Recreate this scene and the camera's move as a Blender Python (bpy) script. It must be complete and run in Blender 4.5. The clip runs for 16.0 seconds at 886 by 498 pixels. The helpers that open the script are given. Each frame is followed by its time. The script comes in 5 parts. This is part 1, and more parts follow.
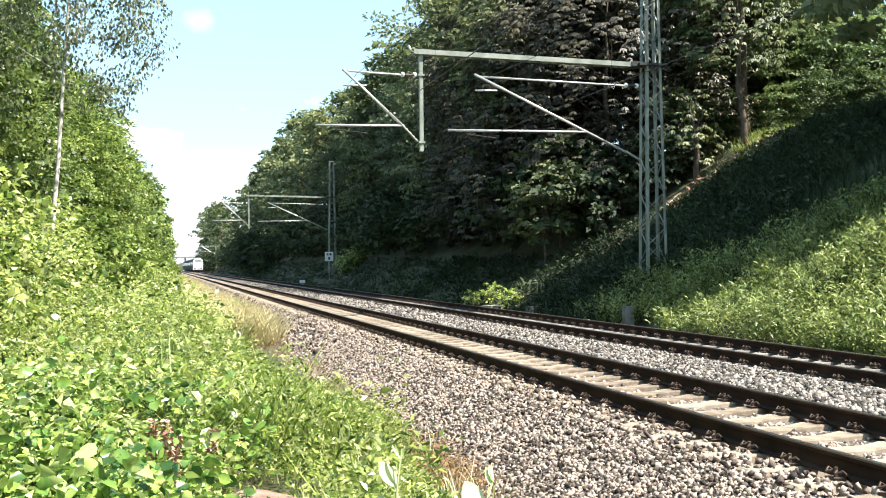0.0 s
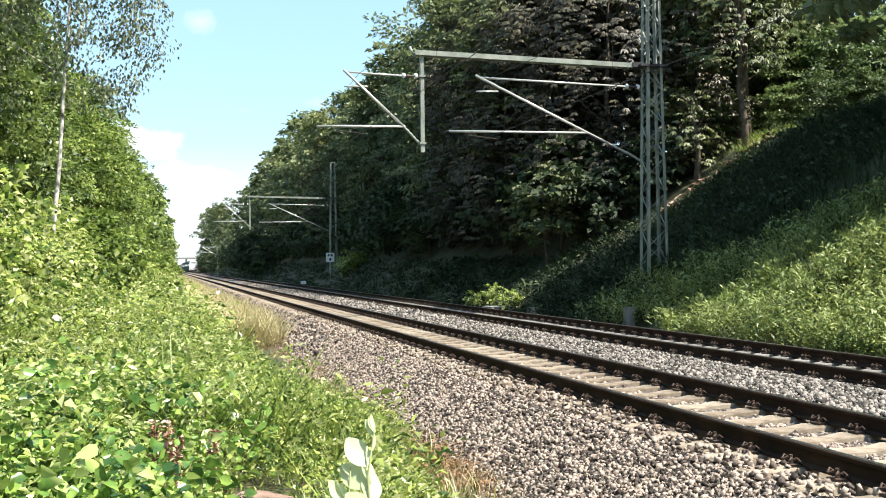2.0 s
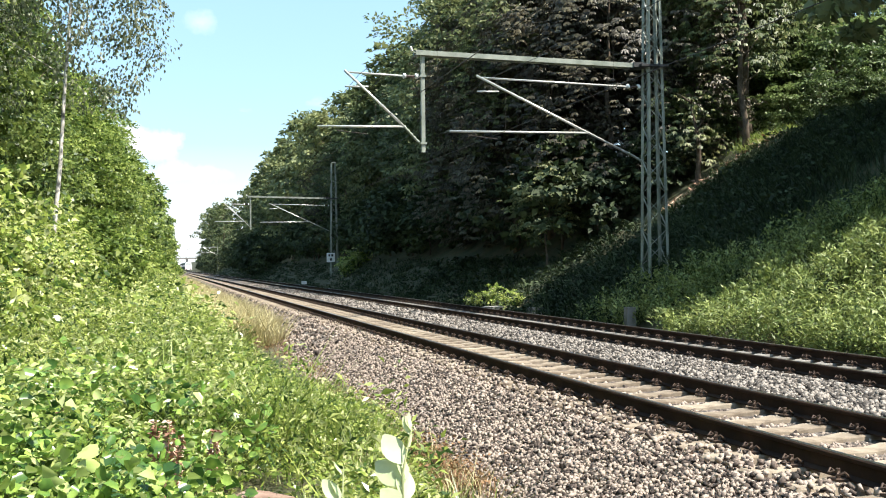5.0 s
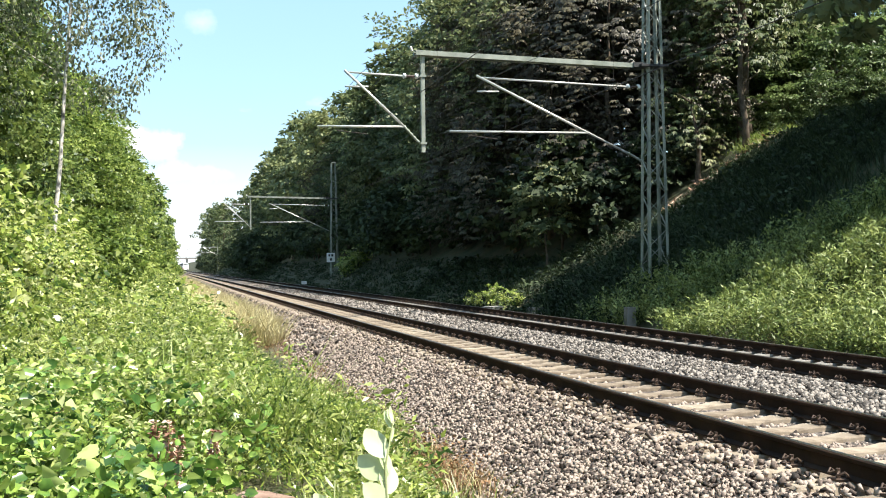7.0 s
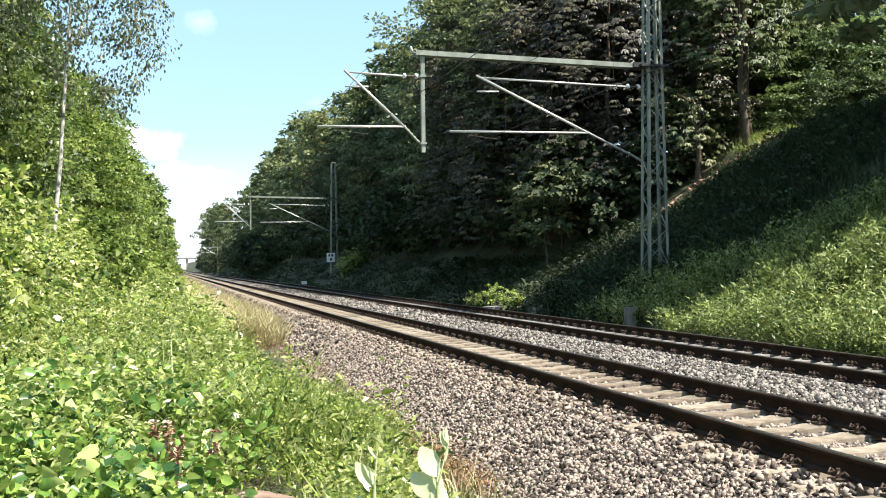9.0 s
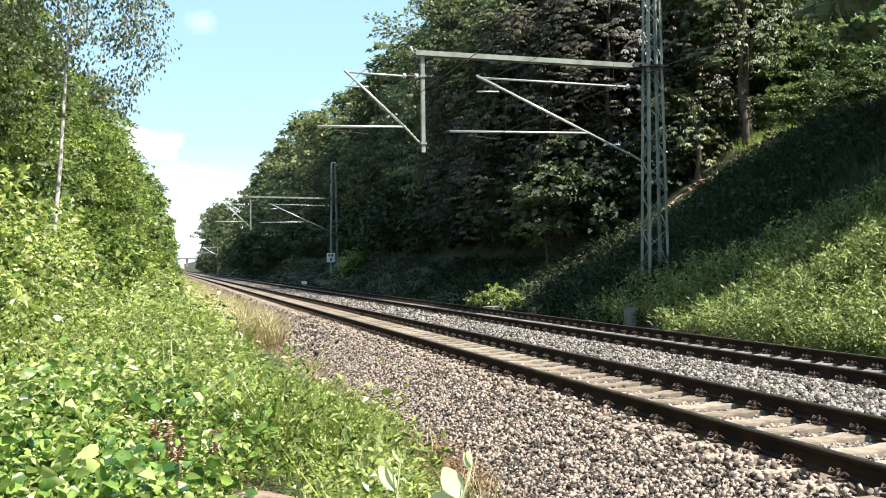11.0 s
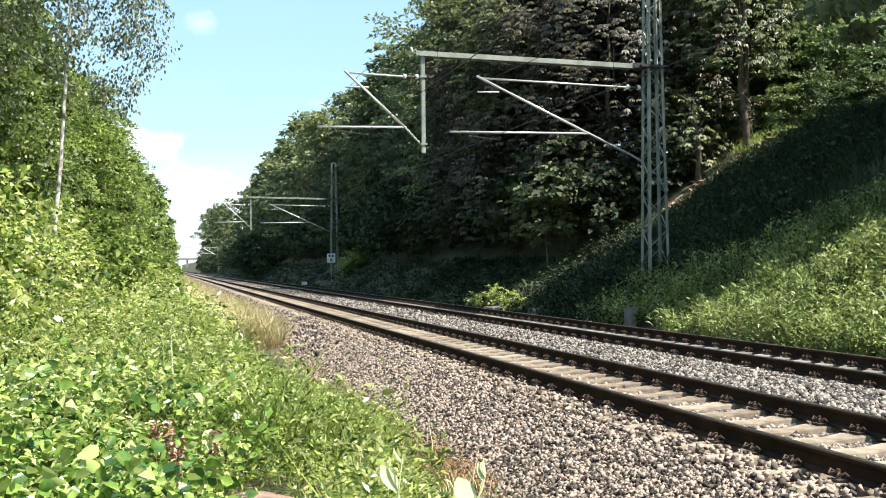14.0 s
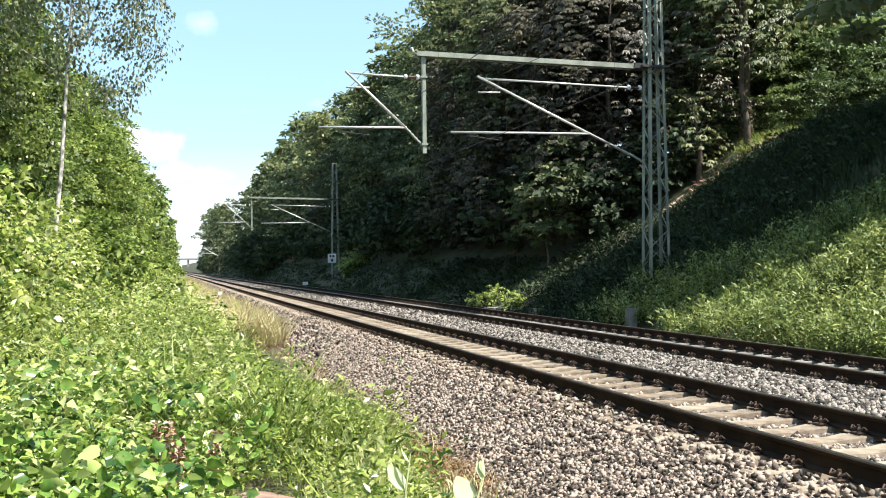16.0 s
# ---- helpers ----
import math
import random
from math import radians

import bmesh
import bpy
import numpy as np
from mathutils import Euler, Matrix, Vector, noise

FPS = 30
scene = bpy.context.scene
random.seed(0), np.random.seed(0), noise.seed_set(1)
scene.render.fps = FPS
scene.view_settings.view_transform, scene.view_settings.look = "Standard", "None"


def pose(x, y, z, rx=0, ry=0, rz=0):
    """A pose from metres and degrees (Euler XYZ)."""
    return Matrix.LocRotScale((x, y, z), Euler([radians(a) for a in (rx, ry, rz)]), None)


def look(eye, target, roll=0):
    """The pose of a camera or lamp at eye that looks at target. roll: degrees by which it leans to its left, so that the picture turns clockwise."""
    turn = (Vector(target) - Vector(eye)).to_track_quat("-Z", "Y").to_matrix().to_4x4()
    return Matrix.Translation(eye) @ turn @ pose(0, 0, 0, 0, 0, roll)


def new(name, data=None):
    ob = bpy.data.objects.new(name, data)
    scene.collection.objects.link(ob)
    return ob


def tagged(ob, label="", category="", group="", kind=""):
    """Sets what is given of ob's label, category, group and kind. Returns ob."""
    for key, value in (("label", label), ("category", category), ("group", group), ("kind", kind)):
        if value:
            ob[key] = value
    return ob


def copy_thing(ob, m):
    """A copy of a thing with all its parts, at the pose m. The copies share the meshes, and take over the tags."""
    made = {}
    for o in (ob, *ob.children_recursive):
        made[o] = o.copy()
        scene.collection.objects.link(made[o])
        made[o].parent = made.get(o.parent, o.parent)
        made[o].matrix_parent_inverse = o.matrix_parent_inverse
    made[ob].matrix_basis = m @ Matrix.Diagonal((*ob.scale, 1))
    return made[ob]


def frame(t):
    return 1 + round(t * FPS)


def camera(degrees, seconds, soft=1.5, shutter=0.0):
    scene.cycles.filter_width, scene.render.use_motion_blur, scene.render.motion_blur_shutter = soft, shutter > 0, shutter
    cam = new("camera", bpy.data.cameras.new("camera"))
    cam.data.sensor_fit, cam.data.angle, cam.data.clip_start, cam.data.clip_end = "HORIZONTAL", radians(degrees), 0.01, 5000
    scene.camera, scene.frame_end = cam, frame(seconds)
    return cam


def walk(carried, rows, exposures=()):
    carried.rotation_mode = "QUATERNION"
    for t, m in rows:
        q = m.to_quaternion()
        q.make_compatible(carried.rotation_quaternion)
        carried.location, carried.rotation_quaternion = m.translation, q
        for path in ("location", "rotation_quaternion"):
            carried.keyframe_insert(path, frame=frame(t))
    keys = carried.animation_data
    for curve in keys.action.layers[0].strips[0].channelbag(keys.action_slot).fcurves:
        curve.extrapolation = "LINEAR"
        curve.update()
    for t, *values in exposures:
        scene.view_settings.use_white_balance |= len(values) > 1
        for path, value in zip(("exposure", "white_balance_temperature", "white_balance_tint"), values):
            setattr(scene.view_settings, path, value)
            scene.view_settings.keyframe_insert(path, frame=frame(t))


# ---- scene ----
EYE = Vector((0.0, 0.0, 1.47))
YAW, PITCH, ROLL = 14.917, 0.879, -0.62


def aim(dx, dy):
    """The camera's pose, turned so that the view shifts by dx, dy thirty-seconds of a degree."""
    yaw, pitch = radians(YAW - dx / 32), radians(PITCH + dy / 32)
    way = Vector((math.sin(yaw) * math.cos(pitch), math.cos(yaw) * math.cos(pitch), math.sin(pitch)))
    return look(EYE, EYE + way * 10, ROLL)


cam = camera(45.95, 16.0, soft=1.05)
walk(cam, [(0.0, aim(-3.0, -1.9)), (0.25, aim(-2.2, -1.2)), (0.5, aim(-1.5, -0.4)), (1.5, aim(-1.2, -0.2)), (2.5, aim(-1.0, -0.2)), (3.0, aim(0, 0)),
           (8.0, aim(0, 0)), (12.0, aim(0.1, 0.2)), (13.5, aim(0.2, 0.6)), (14.2, aim(0.6, 1.2)), (15.0, aim(0.8, 1.4)), (16.0, aim(2.0, 1.5))],
     [(0.0, 1.56), (0.5, 1.49), (1.0, 1.38), (1.5, 1.3), (3.0, 1.23), (16.0, 1.22)])

# ---- light ----
SUN_EL, SUN_AZ = radians(57), radians(128)      # azimuth from +Y towards +X
sun_way = Vector((math.sin(SUN_AZ) * math.cos(SUN_EL), math.cos(SUN_AZ) * math.cos(SUN_EL), math.sin(SUN_EL)))
sun = new("sun", bpy.data.lights.new("sun", "SUN"))
sun.data.energy, sun.data.angle, sun.data.color = 5.0, radians(0.53), (1.0, 0.95, 0.85)
sun.matrix_world = look(sun_way * 100, (0, 0, 0))

world = bpy.data.worlds.new("sky")
scene.world = world
world.use_nodes = True
wn, wl = world.node_tree.nodes, world.node_tree.links
bg = wn["Background"]
bg.inputs[1].default_value = 0.115
sky = wn.new("ShaderNodeTexSky")
sky.sky_type, sky.sun_disc, sky.sun_elevation, sky.sun_rotation = "NISHITA", False, SUN_EL, SUN_AZ
sky.air_density, sky.dust_density, sky.ozone_density = 1.0, 1.2, 1.0
wtc = wn.new("ShaderNodeTexCoord")
wmap = wn.new("ShaderNodeMapping")
wmap.inputs["Location"].default_value = (3.1, 1.7, 0.4)
wmap.inputs["Scale"].default_value = (1.0, 1.0, 2.2)
wnoise = wn.new("ShaderNodeTexNoise")
wnoise.inputs["Scale"].default_value, wnoise.inputs["Detail"].default_value, wnoise.inputs["Roughness"].default_value = 5.0, 6.0, 0.55
wramp = wn.new("ShaderNodeValToRGB")
wramp.color_ramp.elements[0].position, wramp.color_ramp.elements[1].position = 0.70, 0.86
wsep = wn.new("ShaderNodeSeparateXYZ")
whaze = wn.new("ShaderNodeMapRange")
whaze.inputs["From Min"].default_value, whaze.inputs["From Max"].default_value = 0.0, 0.115
whaze.inputs["To Min"].default_value, whaze.inputs["To Max"].default_value = 0.95, 0.0
wmax = wn.new("ShaderNodeMath")
wmax.operation = "MAXIMUM"
wmix = wn.new("ShaderNodeMix")
wmix.data_type = "RGBA"
wmix.inputs["B"].default_value = (5.2, 5.4, 5.5, 1)
wl.new(wtc.outputs["Generated"], wmap.inputs["Vector"])
wl.new(wmap.outputs["Vector"], wnoise.inputs["Vector"])
wl.new(wnoise.outputs["Fac"], wramp.inputs["Fac"])
wl.new(wtc.outputs["Generated"], wsep.inputs["Vector"])
wl.new(wsep.outputs["Z"], whaze.inputs["Value"])
wl.new(wramp.outputs["Color"], wmax.inputs[0])
wl.new(whaze.outputs["Result"], wmax.inputs[1])
# three fair-weather clouds: direction, half width, half height, density
cover = wmax.outputs["Value"]
wwarp = wn.new("ShaderNodeTexNoise")
wwarp.inputs["Scale"].default_value, wwarp.inputs["Detail"].default_value, wwarp.inputs["Roughness"].default_value = 26.0, 7.0, 0.6
wl.new(wtc.outputs["Generated"], wwarp.inputs["Vector"])
for turn, rise, wide, tall, dense in ((-1.0, 6.5, 2.0, 1.1, 0.95), (1.2, 5.0, 2.4, 0.8, 0.7), (2.0, 12.9, 1.1, 0.7, 0.38), (-1.2, 4.4, 1.8, 0.9, 0.8)):
    a, e = radians(turn), radians(rise)
    off, size, dist, edge, soft, top = (wn.new(k) for k in ("ShaderNodeVectorMath", "ShaderNodeVectorMath", "ShaderNodeVectorMath", "ShaderNodeMath", "ShaderNodeMapRange", "ShaderNodeMath"))
    off.operation, size.operation, dist.operation, edge.operation, top.operation = "SUBTRACT", "MULTIPLY", "LENGTH", "MULTIPLY_ADD", "MAXIMUM"
    off.inputs[1].default_value = (math.sin(a) * math.cos(e), math.cos(a) * math.cos(e), math.sin(e))
    size.inputs[1].default_value = (1 / radians(wide), 1 / radians(wide), 1 / radians(tall))
    edge.inputs[1].default_value = 2.4
    soft.inputs["From Min"].default_value, soft.inputs["From Max"].default_value = 2.25, 1.55
    soft.inputs["To Min"].default_value, soft.inputs["To Max"].default_value = 0.0, dense
    wl.new(wtc.outputs["Generated"], off.inputs[0])
    wl.new(off.outputs["Vector"], size.inputs[0])
    wl.new(size.outputs["Vector"], dist.inputs[0])
    wl.new(wwarp.outputs["Fac"], edge.inputs[0])
    wl.new(dist.outputs["Value"], edge.inputs[2])
    wl.new(edge.outputs[0], soft.inputs["Value"])
    wl.new(cover, top.inputs[0])
    wl.new(soft.outputs["Result"], top.inputs[1])
    cover = top.outputs[0]
wl.new(cover, wmix.inputs["Factor"])
wveil = wn.new("ShaderNodeMix")
wveil.data_type = "RGBA"
wveil.inputs["Factor"].default_value = 0.5
wveil.inputs["B"].default_value = (2.1, 3.7, 4.9, 1)
wl.new(sky.outputs["Color"], wveil.inputs["A"])
wl.new(wveil.outputs["Result"], wmix.inputs["A"])
wl.new(wmix.outputs["Result"], bg.inputs["Color"])


# ---- materials ----
def material(name, colours, scale=8.0, rough=0.8, metal=0.0, bump=0.3, fine=60.0, island=0.0, thing=0.0, through_light=0.0, dist=0.01, spec=0.5):
    """A procedural surface: colours mixed by coarse and fine noise, with bump; island and thing: how much pieces differ."""
    m = bpy.data.materials.new(name)
    m.use_nodes = True
    n, l = m.node_tree.nodes, m.node_tree.links
    bsdf, out = n["Principled BSDF"], n["Material Output"]
    bsdf.inputs["Roughness"].default_value, bsdf.inputs["Metallic"].default_value = rough, metal
    bsdf.inputs["Specular IOR Level"].default_value = spec
    tc = n.new("ShaderNodeTexCoord")
    coarse, grain = n.new("ShaderNodeTexNoise"), n.new("ShaderNodeTexNoise")
    coarse.inputs["Scale"].default_value, coarse.inputs["Detail"].default_value = scale, 5
    grain.inputs["Scale"].default_value, grain.inputs["Detail"].default_value = fine, 4
    l.new(tc.outputs["Object"], coarse.inputs["Vector"])
    l.new(tc.outputs["Object"], grain.inputs["Vector"])
    add = n.new("ShaderNodeMath")
    add.operation = "MULTIPLY_ADD"
    add.inputs[1].default_value = 0.35
    l.new(grain.outputs["Fac"], add.inputs[0])
    l.new(coarse.outputs["Fac"], add.inputs[2])
    value = add.outputs[0]
    shift = -0.175
    for amount, node, socket in ((island, "ShaderNodeNewGeometry", "Random Per Island"), (thing, "ShaderNodeObjectInfo", "Random")):
        if amount:
            r, k = n.new(node), n.new("ShaderNodeMath")
            k.operation = "MULTIPLY_ADD"
            k.inputs[1].default_value = amount
            l.new(r.outputs[socket], k.inputs[0])
            l.new(value, k.inputs[2])
            value = k.outputs[0]
            shift -= amount / 2
    k = n.new("ShaderNodeMath")
    k.inputs[1].default_value = shift
    l.new(value, k.inputs[0])
    ramp = n.new("ShaderNodeValToRGB")
    el = ramp.color_ramp.elements
    while len(el) < len(colours):
        el.new(0.5)
    for i, c in enumerate(colours):
        el[i].position = 0.28 + 0.44 * i / max(1, len(colours) - 1)
        el[i].color = (*c, 1)
    l.new(k.outputs[0], ramp.inputs["Fac"])
    l.new(ramp.outputs["Color"], bsdf.inputs["Base Color"])
    if bump:
        b = n.new("ShaderNodeBump")
        b.inputs["Strength"].default_value, b.inputs["Distance"].default_value = bump, dist
        l.new(add.outputs[0], b.inputs["Height"])
        l.new(b.outputs["Normal"], bsdf.inputs["Normal"])
    if through_light:
        t, mix = n.new("ShaderNodeBsdfTranslucent"), n.new("ShaderNodeMixShader")
        mix.inputs[0].default_value = through_light
        l.new(ramp.outputs["Color"], t.inputs["Color"])
        l.new(bsdf.outputs[0], mix.inputs[1])
        l.new(t.outputs[0], mix.inputs[2])
        l.new(mix.outputs[0], out.inputs["Surface"])
    return m


M = {
    "bank": material("bank", [(0.02, 0.03, 0.01), (0.05, 0.055, 0.022), (0.09, 0.07, 0.035)], 0.8, 0.95, fine=14, bump=0.8, dist=0.06),
    "gravel_bed": material("gravel_bed", [(0.018, 0.014, 0.012), (0.095, 0.077, 0.065), (0.31, 0.262, 0.222)], 11, 0.9, fine=34, bump=1.0, dist=0.05),
    "stone": material("stone", [(0.012, 0.008, 0.006), (0.036, 0.0245, 0.019), (0.076, 0.054, 0.0425), (0.128, 0.094, 0.075), (0.34, 0.272, 0.222)], 9, 0.85, fine=70, dist=0.002, bump=0.3, island=0.75, thing=0.4),
    "stone_grey": material("stone_grey", [(0.022, 0.018, 0.015), (0.056, 0.047, 0.04), (0.10, 0.086, 0.074), (0.142, 0.124, 0.108), (0.285, 0.25, 0.218)], 9, 0.85, fine=70, dist=0.002, bump=0.3, island=0.75, thing=0.4),
    "sleeper_grey": material("sleeper_grey", [(0.10, 0.09, 0.078), (0.19, 0.175, 0.155), (0.28, 0.262, 0.235)], 5, 0.9, fine=60, bump=0.4, thing=0.25),
    "sleeper": material("sleeper", [(0.14, 0.105, 0.072), (0.245, 0.195, 0.142), (0.34, 0.285, 0.215)], 5, 0.9, fine=60, bump=0.4, thing=0.25),
    "rail_side": material("rail_side", [(0.018, 0.010, 0.007), (0.032, 0.018, 0.012), (0.055, 0.03, 0.019)], 3, 0.9, fine=50, bump=0.2, dist=0.003, spec=0.2),
    "rail_top": material("rail_top", [(0.34, 0.33, 0.32), (0.46, 0.45, 0.44)], 4, 0.3, 1.0, fine=90, bump=0.05, dist=0.001),
    "clip": material("clip", [(0.05, 0.03, 0.021), (0.10, 0.065, 0.045)], 20, 0.7, 0.3, fine=90, bump=0.2, dist=0.002, thing=0.2),
    "galvanised": material("galvanised", [(0.17, 0.19, 0.155), (0.25, 0.27, 0.225), (0.34, 0.355, 0.30)], 2.5, 0.6, 0.15, fine=30, bump=0.1, dist=0.002, thing=0.1),
    "tube": material("tube", [(0.50, 0.50, 0.47), (0.66, 0.66, 0.62)], 3, 0.4, 0.35, fine=40, bump=0.05, dist=0.002),
    "insulator": material("insulator", [(0.75, 0.76, 0.74), (0.85, 0.85, 0.82)], 6, 0.25, fine=30, bump=0.0),
    "glaze": material("glaze", [(0.05, 0.03, 0.022), (0.08, 0.05, 0.038)], 6, 0.25, fine=30, bump=0.0),
    "wire": material("wire", [(0.035, 0.03, 0.026), (0.06, 0.05, 0.04)], 3, 0.6, 0.5, bump=0.0),
    "concrete": material("concrete", [(0.13, 0.125, 0.11), (0.22, 0.21, 0.19), (0.31, 0.30, 0.275)], 2, 0.9, fine=40, bump=0.4),
    "bark": material("bark", [(0.045, 0.032, 0.022), (0.10, 0.075, 0.052), (0.17, 0.13, 0.095)], 4, 0.95, fine=25, bump=0.8, dist=0.03),
    "birch_bark": material("birch_bark", [(0.07, 0.06, 0.05), (0.55, 0.50, 0.45), (0.76, 0.72, 0.67)], 5, 0.8, fine=14, bump=0.3),
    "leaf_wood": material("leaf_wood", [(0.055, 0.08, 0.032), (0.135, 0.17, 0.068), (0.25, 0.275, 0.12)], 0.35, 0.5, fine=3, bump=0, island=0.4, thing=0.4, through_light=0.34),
    # browning chestnut leaves, darkened and reddened further for the wood's shadows
    "leaf_nut_shade": material("leaf_nut_shade", [(0.04, 0.033, 0.021), (0.078, 0.068, 0.039), (0.155, 0.138, 0.08)], 0.35, 0.5, fine=3, bump=0, island=0.4, thing=0.2, through_light=0.2),
    "leaf_edge": material("leaf_edge", [(0.08, 0.13, 0.025), (0.185, 0.262, 0.054), (0.38, 0.45, 0.122)], 0.5, 0.45, fine=4, bump=0, island=0.6, thing=0.35, through_light=0.48),
    # chestnut leaves lightened in colour to strengthen the sun on them
    "leaf_nut_lit": material("leaf_nut_lit", [(0.08, 0.115, 0.045), (0.165, 0.195, 0.08), (0.3, 0.31, 0.14)], 0.5, 0.5, fine=4, bump=0, island=0.5, thing=0.3, through_light=0.4),
    "leaf_bramble": material("leaf_bramble", [(0.04, 0.095, 0.022), (0.12, 0.225, 0.042), (0.31, 0.43, 0.085), (0.45, 0.53, 0.2)], 2.2, 0.26, fine=12, bump=0, island=0.5, through_light=0.3),
    # slope grass: base colour lowered to deepen the shade on the upper slope
    "grass_slope_shade": material("grass_slope_shade", [(0.012, 0.024, 0.009), (0.028, 0.05, 0.017), (0.054, 0.078, 0.028)], 0.7, 0.8, fine=10, bump=0, island=0.5, through_light=0.15),
    # shrub leaves: very dark colour stands in for shade under the wood's edge
    "leaf_shrub_shade": material("leaf_shrub_shade", [(0.016, 0.03, 0.01), (0.035, 0.055, 0.018), (0.075, 0.10, 0.033)], 0.5, 0.75, fine=6, bump=0, island=0.4, thing=0.2, through_light=0.15),
    "leaf_ash": material("leaf_ash", [(0.05, 0.09, 0.024), (0.125, 0.185, 0.045), (0.24, 0.30, 0.085)], 0.5, 0.45, fine=4, bump=0, island=0.6, thing=0.4, through_light=0.42),
    "leaf_hazel": material("leaf_hazel", [(0.048, 0.08, 0.027), (0.108, 0.165, 0.052), (0.2, 0.27, 0.092)], 0.5, 0.5, fine=4, bump=0, island=0.5, thing=0.4, through_light=0.35),
    "leaf_birch": material("leaf_birch", [(0.08, 0.10, 0.055), (0.16, 0.185, 0.10), (0.30, 0.31, 0.19)], 0.6, 0.4, fine=4, bump=0, island=0.4, through_light=0.35),
    "leaf_herb": material("leaf_herb", [(0.05, 0.10, 0.022), (0.205, 0.285, 0.052), (0.42, 0.485, 0.115), (0.56, 0.59, 0.28)], 1.6, 0.32, fine=12, bump=0, island=0.5, through_light=0.42),
    # slope herbs: base colour raised for the sunlit patch at the foot
    "leaf_slope_lit": material("leaf_slope_lit", [(0.09, 0.135, 0.032), (0.20, 0.255, 0.065), (0.34, 0.385, 0.125)], 0.7, 0.5, fine=10, bump=0, island=0.45, through_light=0.28),
    "grass_dry": material("grass_dry", [(0.28, 0.24, 0.1), (0.5, 0.43, 0.21), (0.64, 0.56, 0.33)], 2, 0.7, fine=20, bump=0, island=0.5, through_light=0.25),
    "weed_red": material("weed_red", [(0.13, 0.10, 0.035), (0.22, 0.11, 0.05), (0.30, 0.17, 0.08)], 5, 0.7, fine=20, bump=0, island=0.6, through_light=0.25),
    "leaf_willow": material("leaf_willow", [(0.50, 0.57, 0.30), (0.65, 0.70, 0.45)], 8, 0.4, fine=40, bump=0.1, dist=0.001, island=0.2, through_light=0.4),
    "stem": material("stem", [(0.16, 0.19, 0.075), (0.30, 0.32, 0.15)], 10, 0.7, fine=40, bump=0.1),
    "earth_pink": material("earth_pink", [(0.11, 0.066, 0.048), (0.22, 0.14, 0.105), (0.34, 0.24, 0.19)], 4, 0.95, fine=40, bump=0.6, dist=0.02),
    "litter": material("litter", [(0.05, 0.034, 0.025), (0.15, 0.105, 0.078), (0.30, 0.225, 0.17)], 3.5, 0.95, fine=14, bump=1.0, dist=0.06),
    "dead": material("dead", [(0.22, 0.11, 0.07), (0.38, 0.22, 0.15), (0.58, 0.43, 0.33)], 12, 0.8, fine=50, bump=0.1, island=0.5),
    "white_paint": material("white_paint", [(0.70, 0.70, 0.68), (0.82, 0.82, 0.80)], 3, 0.35, fine=20, bump=0.02),
    "train_side": material("train_side", [(0.04, 0.06, 0.05), (0.07, 0.09, 0.075)], 2, 0.85, fine=12, bump=0.02, spec=0.1),
    "train_pale": material("train_pale", [(0.72, 0.73, 0.72), (0.82, 0.82, 0.81)], 1.5, 0.3, fine=12, bump=0.02),
    "train_dark": material("train_dark", [(0.025, 0.025, 0.027), (0.05, 0.05, 0.05)], 2, 0.6, fine=12, bump=0.05),
    "glass": material("glass", [(0.012, 0.015, 0.018), (0.02, 0.024, 0.027)], 2, 0.08, fine=5, bump=0),
    "black": material("black", [(0.02, 0.02, 0.02), (0.035, 0.035, 0.035)], 5, 0.6, bump=0),
}
tail = bpy.data.materials.new("tail_light")
tail.use_nodes = True
tail.node_tree.nodes["Principled BSDF"].inputs["Base Color"].default_value = (0.6, 0.02, 0.02, 1)
tail.node_tree.nodes["Principled BSDF"].inputs["Emission Color"].default_value = (1, 0.03, 0.02, 1)
tail.node_tree.nodes["Principled BSDF"].inputs["Emission Strength"].default_value = 1.5
M["tail"] = tail


# ---- mesh helpers ----
def mesh_of(name, verts, faces, mat, smooth=False):
    me = bpy.data.meshes.new(name)
    me.from_pydata(verts, [], faces)
    me.materials.append(mat)
    if smooth:
        me.shade_smooth()
    return me


def quads_mesh(name, v, per, mat, faces=None):
    """A mesh of many alike islands: v is (count, per, 3); faces index one island."""
    count = len(v)
    faces = np.array(faces if faces is not None else [[0, 1, 2, 3]])
    idx = (faces[None] + (np.arange(count) * per)[:, None, None]).reshape(-1)
    size = faces.shape[1]
    me = bpy.data.meshes.new(name)
    me.vertices.add(count * per)
    me.vertices.foreach_set("co", np.ascontiguousarray(v, np.float32).reshape(-1))
    polys = len(idx) // size
    me.loops.add(len(idx))
    me.loops.foreach_set("vertex_index", idx.astype(np.int32))
    me.polygons.add(polys)
    me.polygons.foreach_set("loop_start", (np.arange(polys) * size).astype(np.int32))
    me.update(calc_edges=True)
    me.materials.append(mat)
    return me


def thing(name, label, category, group="", kind="", at=(0, 0, 0)):
    ob = new(name)
    ob.location = at
    ob.empty_display_size = 0.2
    return tagged(ob, label, category, group, kind)


def child(name, me, parent, label="", m=None):
    ob = new(name, me)
    ob.parent = parent
    if m is not None:
        ob.matrix_basis = m
    if label:
        ob["label"] = label
    return ob


def part(name, bm, mat, parent, label="", m=None, smooth=False):
    me = bpy.data.meshes.new(name)
    bm.to_mesh(me)
    bm.free()
    me.materials.append(mat)
    if smooth:
        me.shade_smooth()
    return child(name, me, parent, label, m)


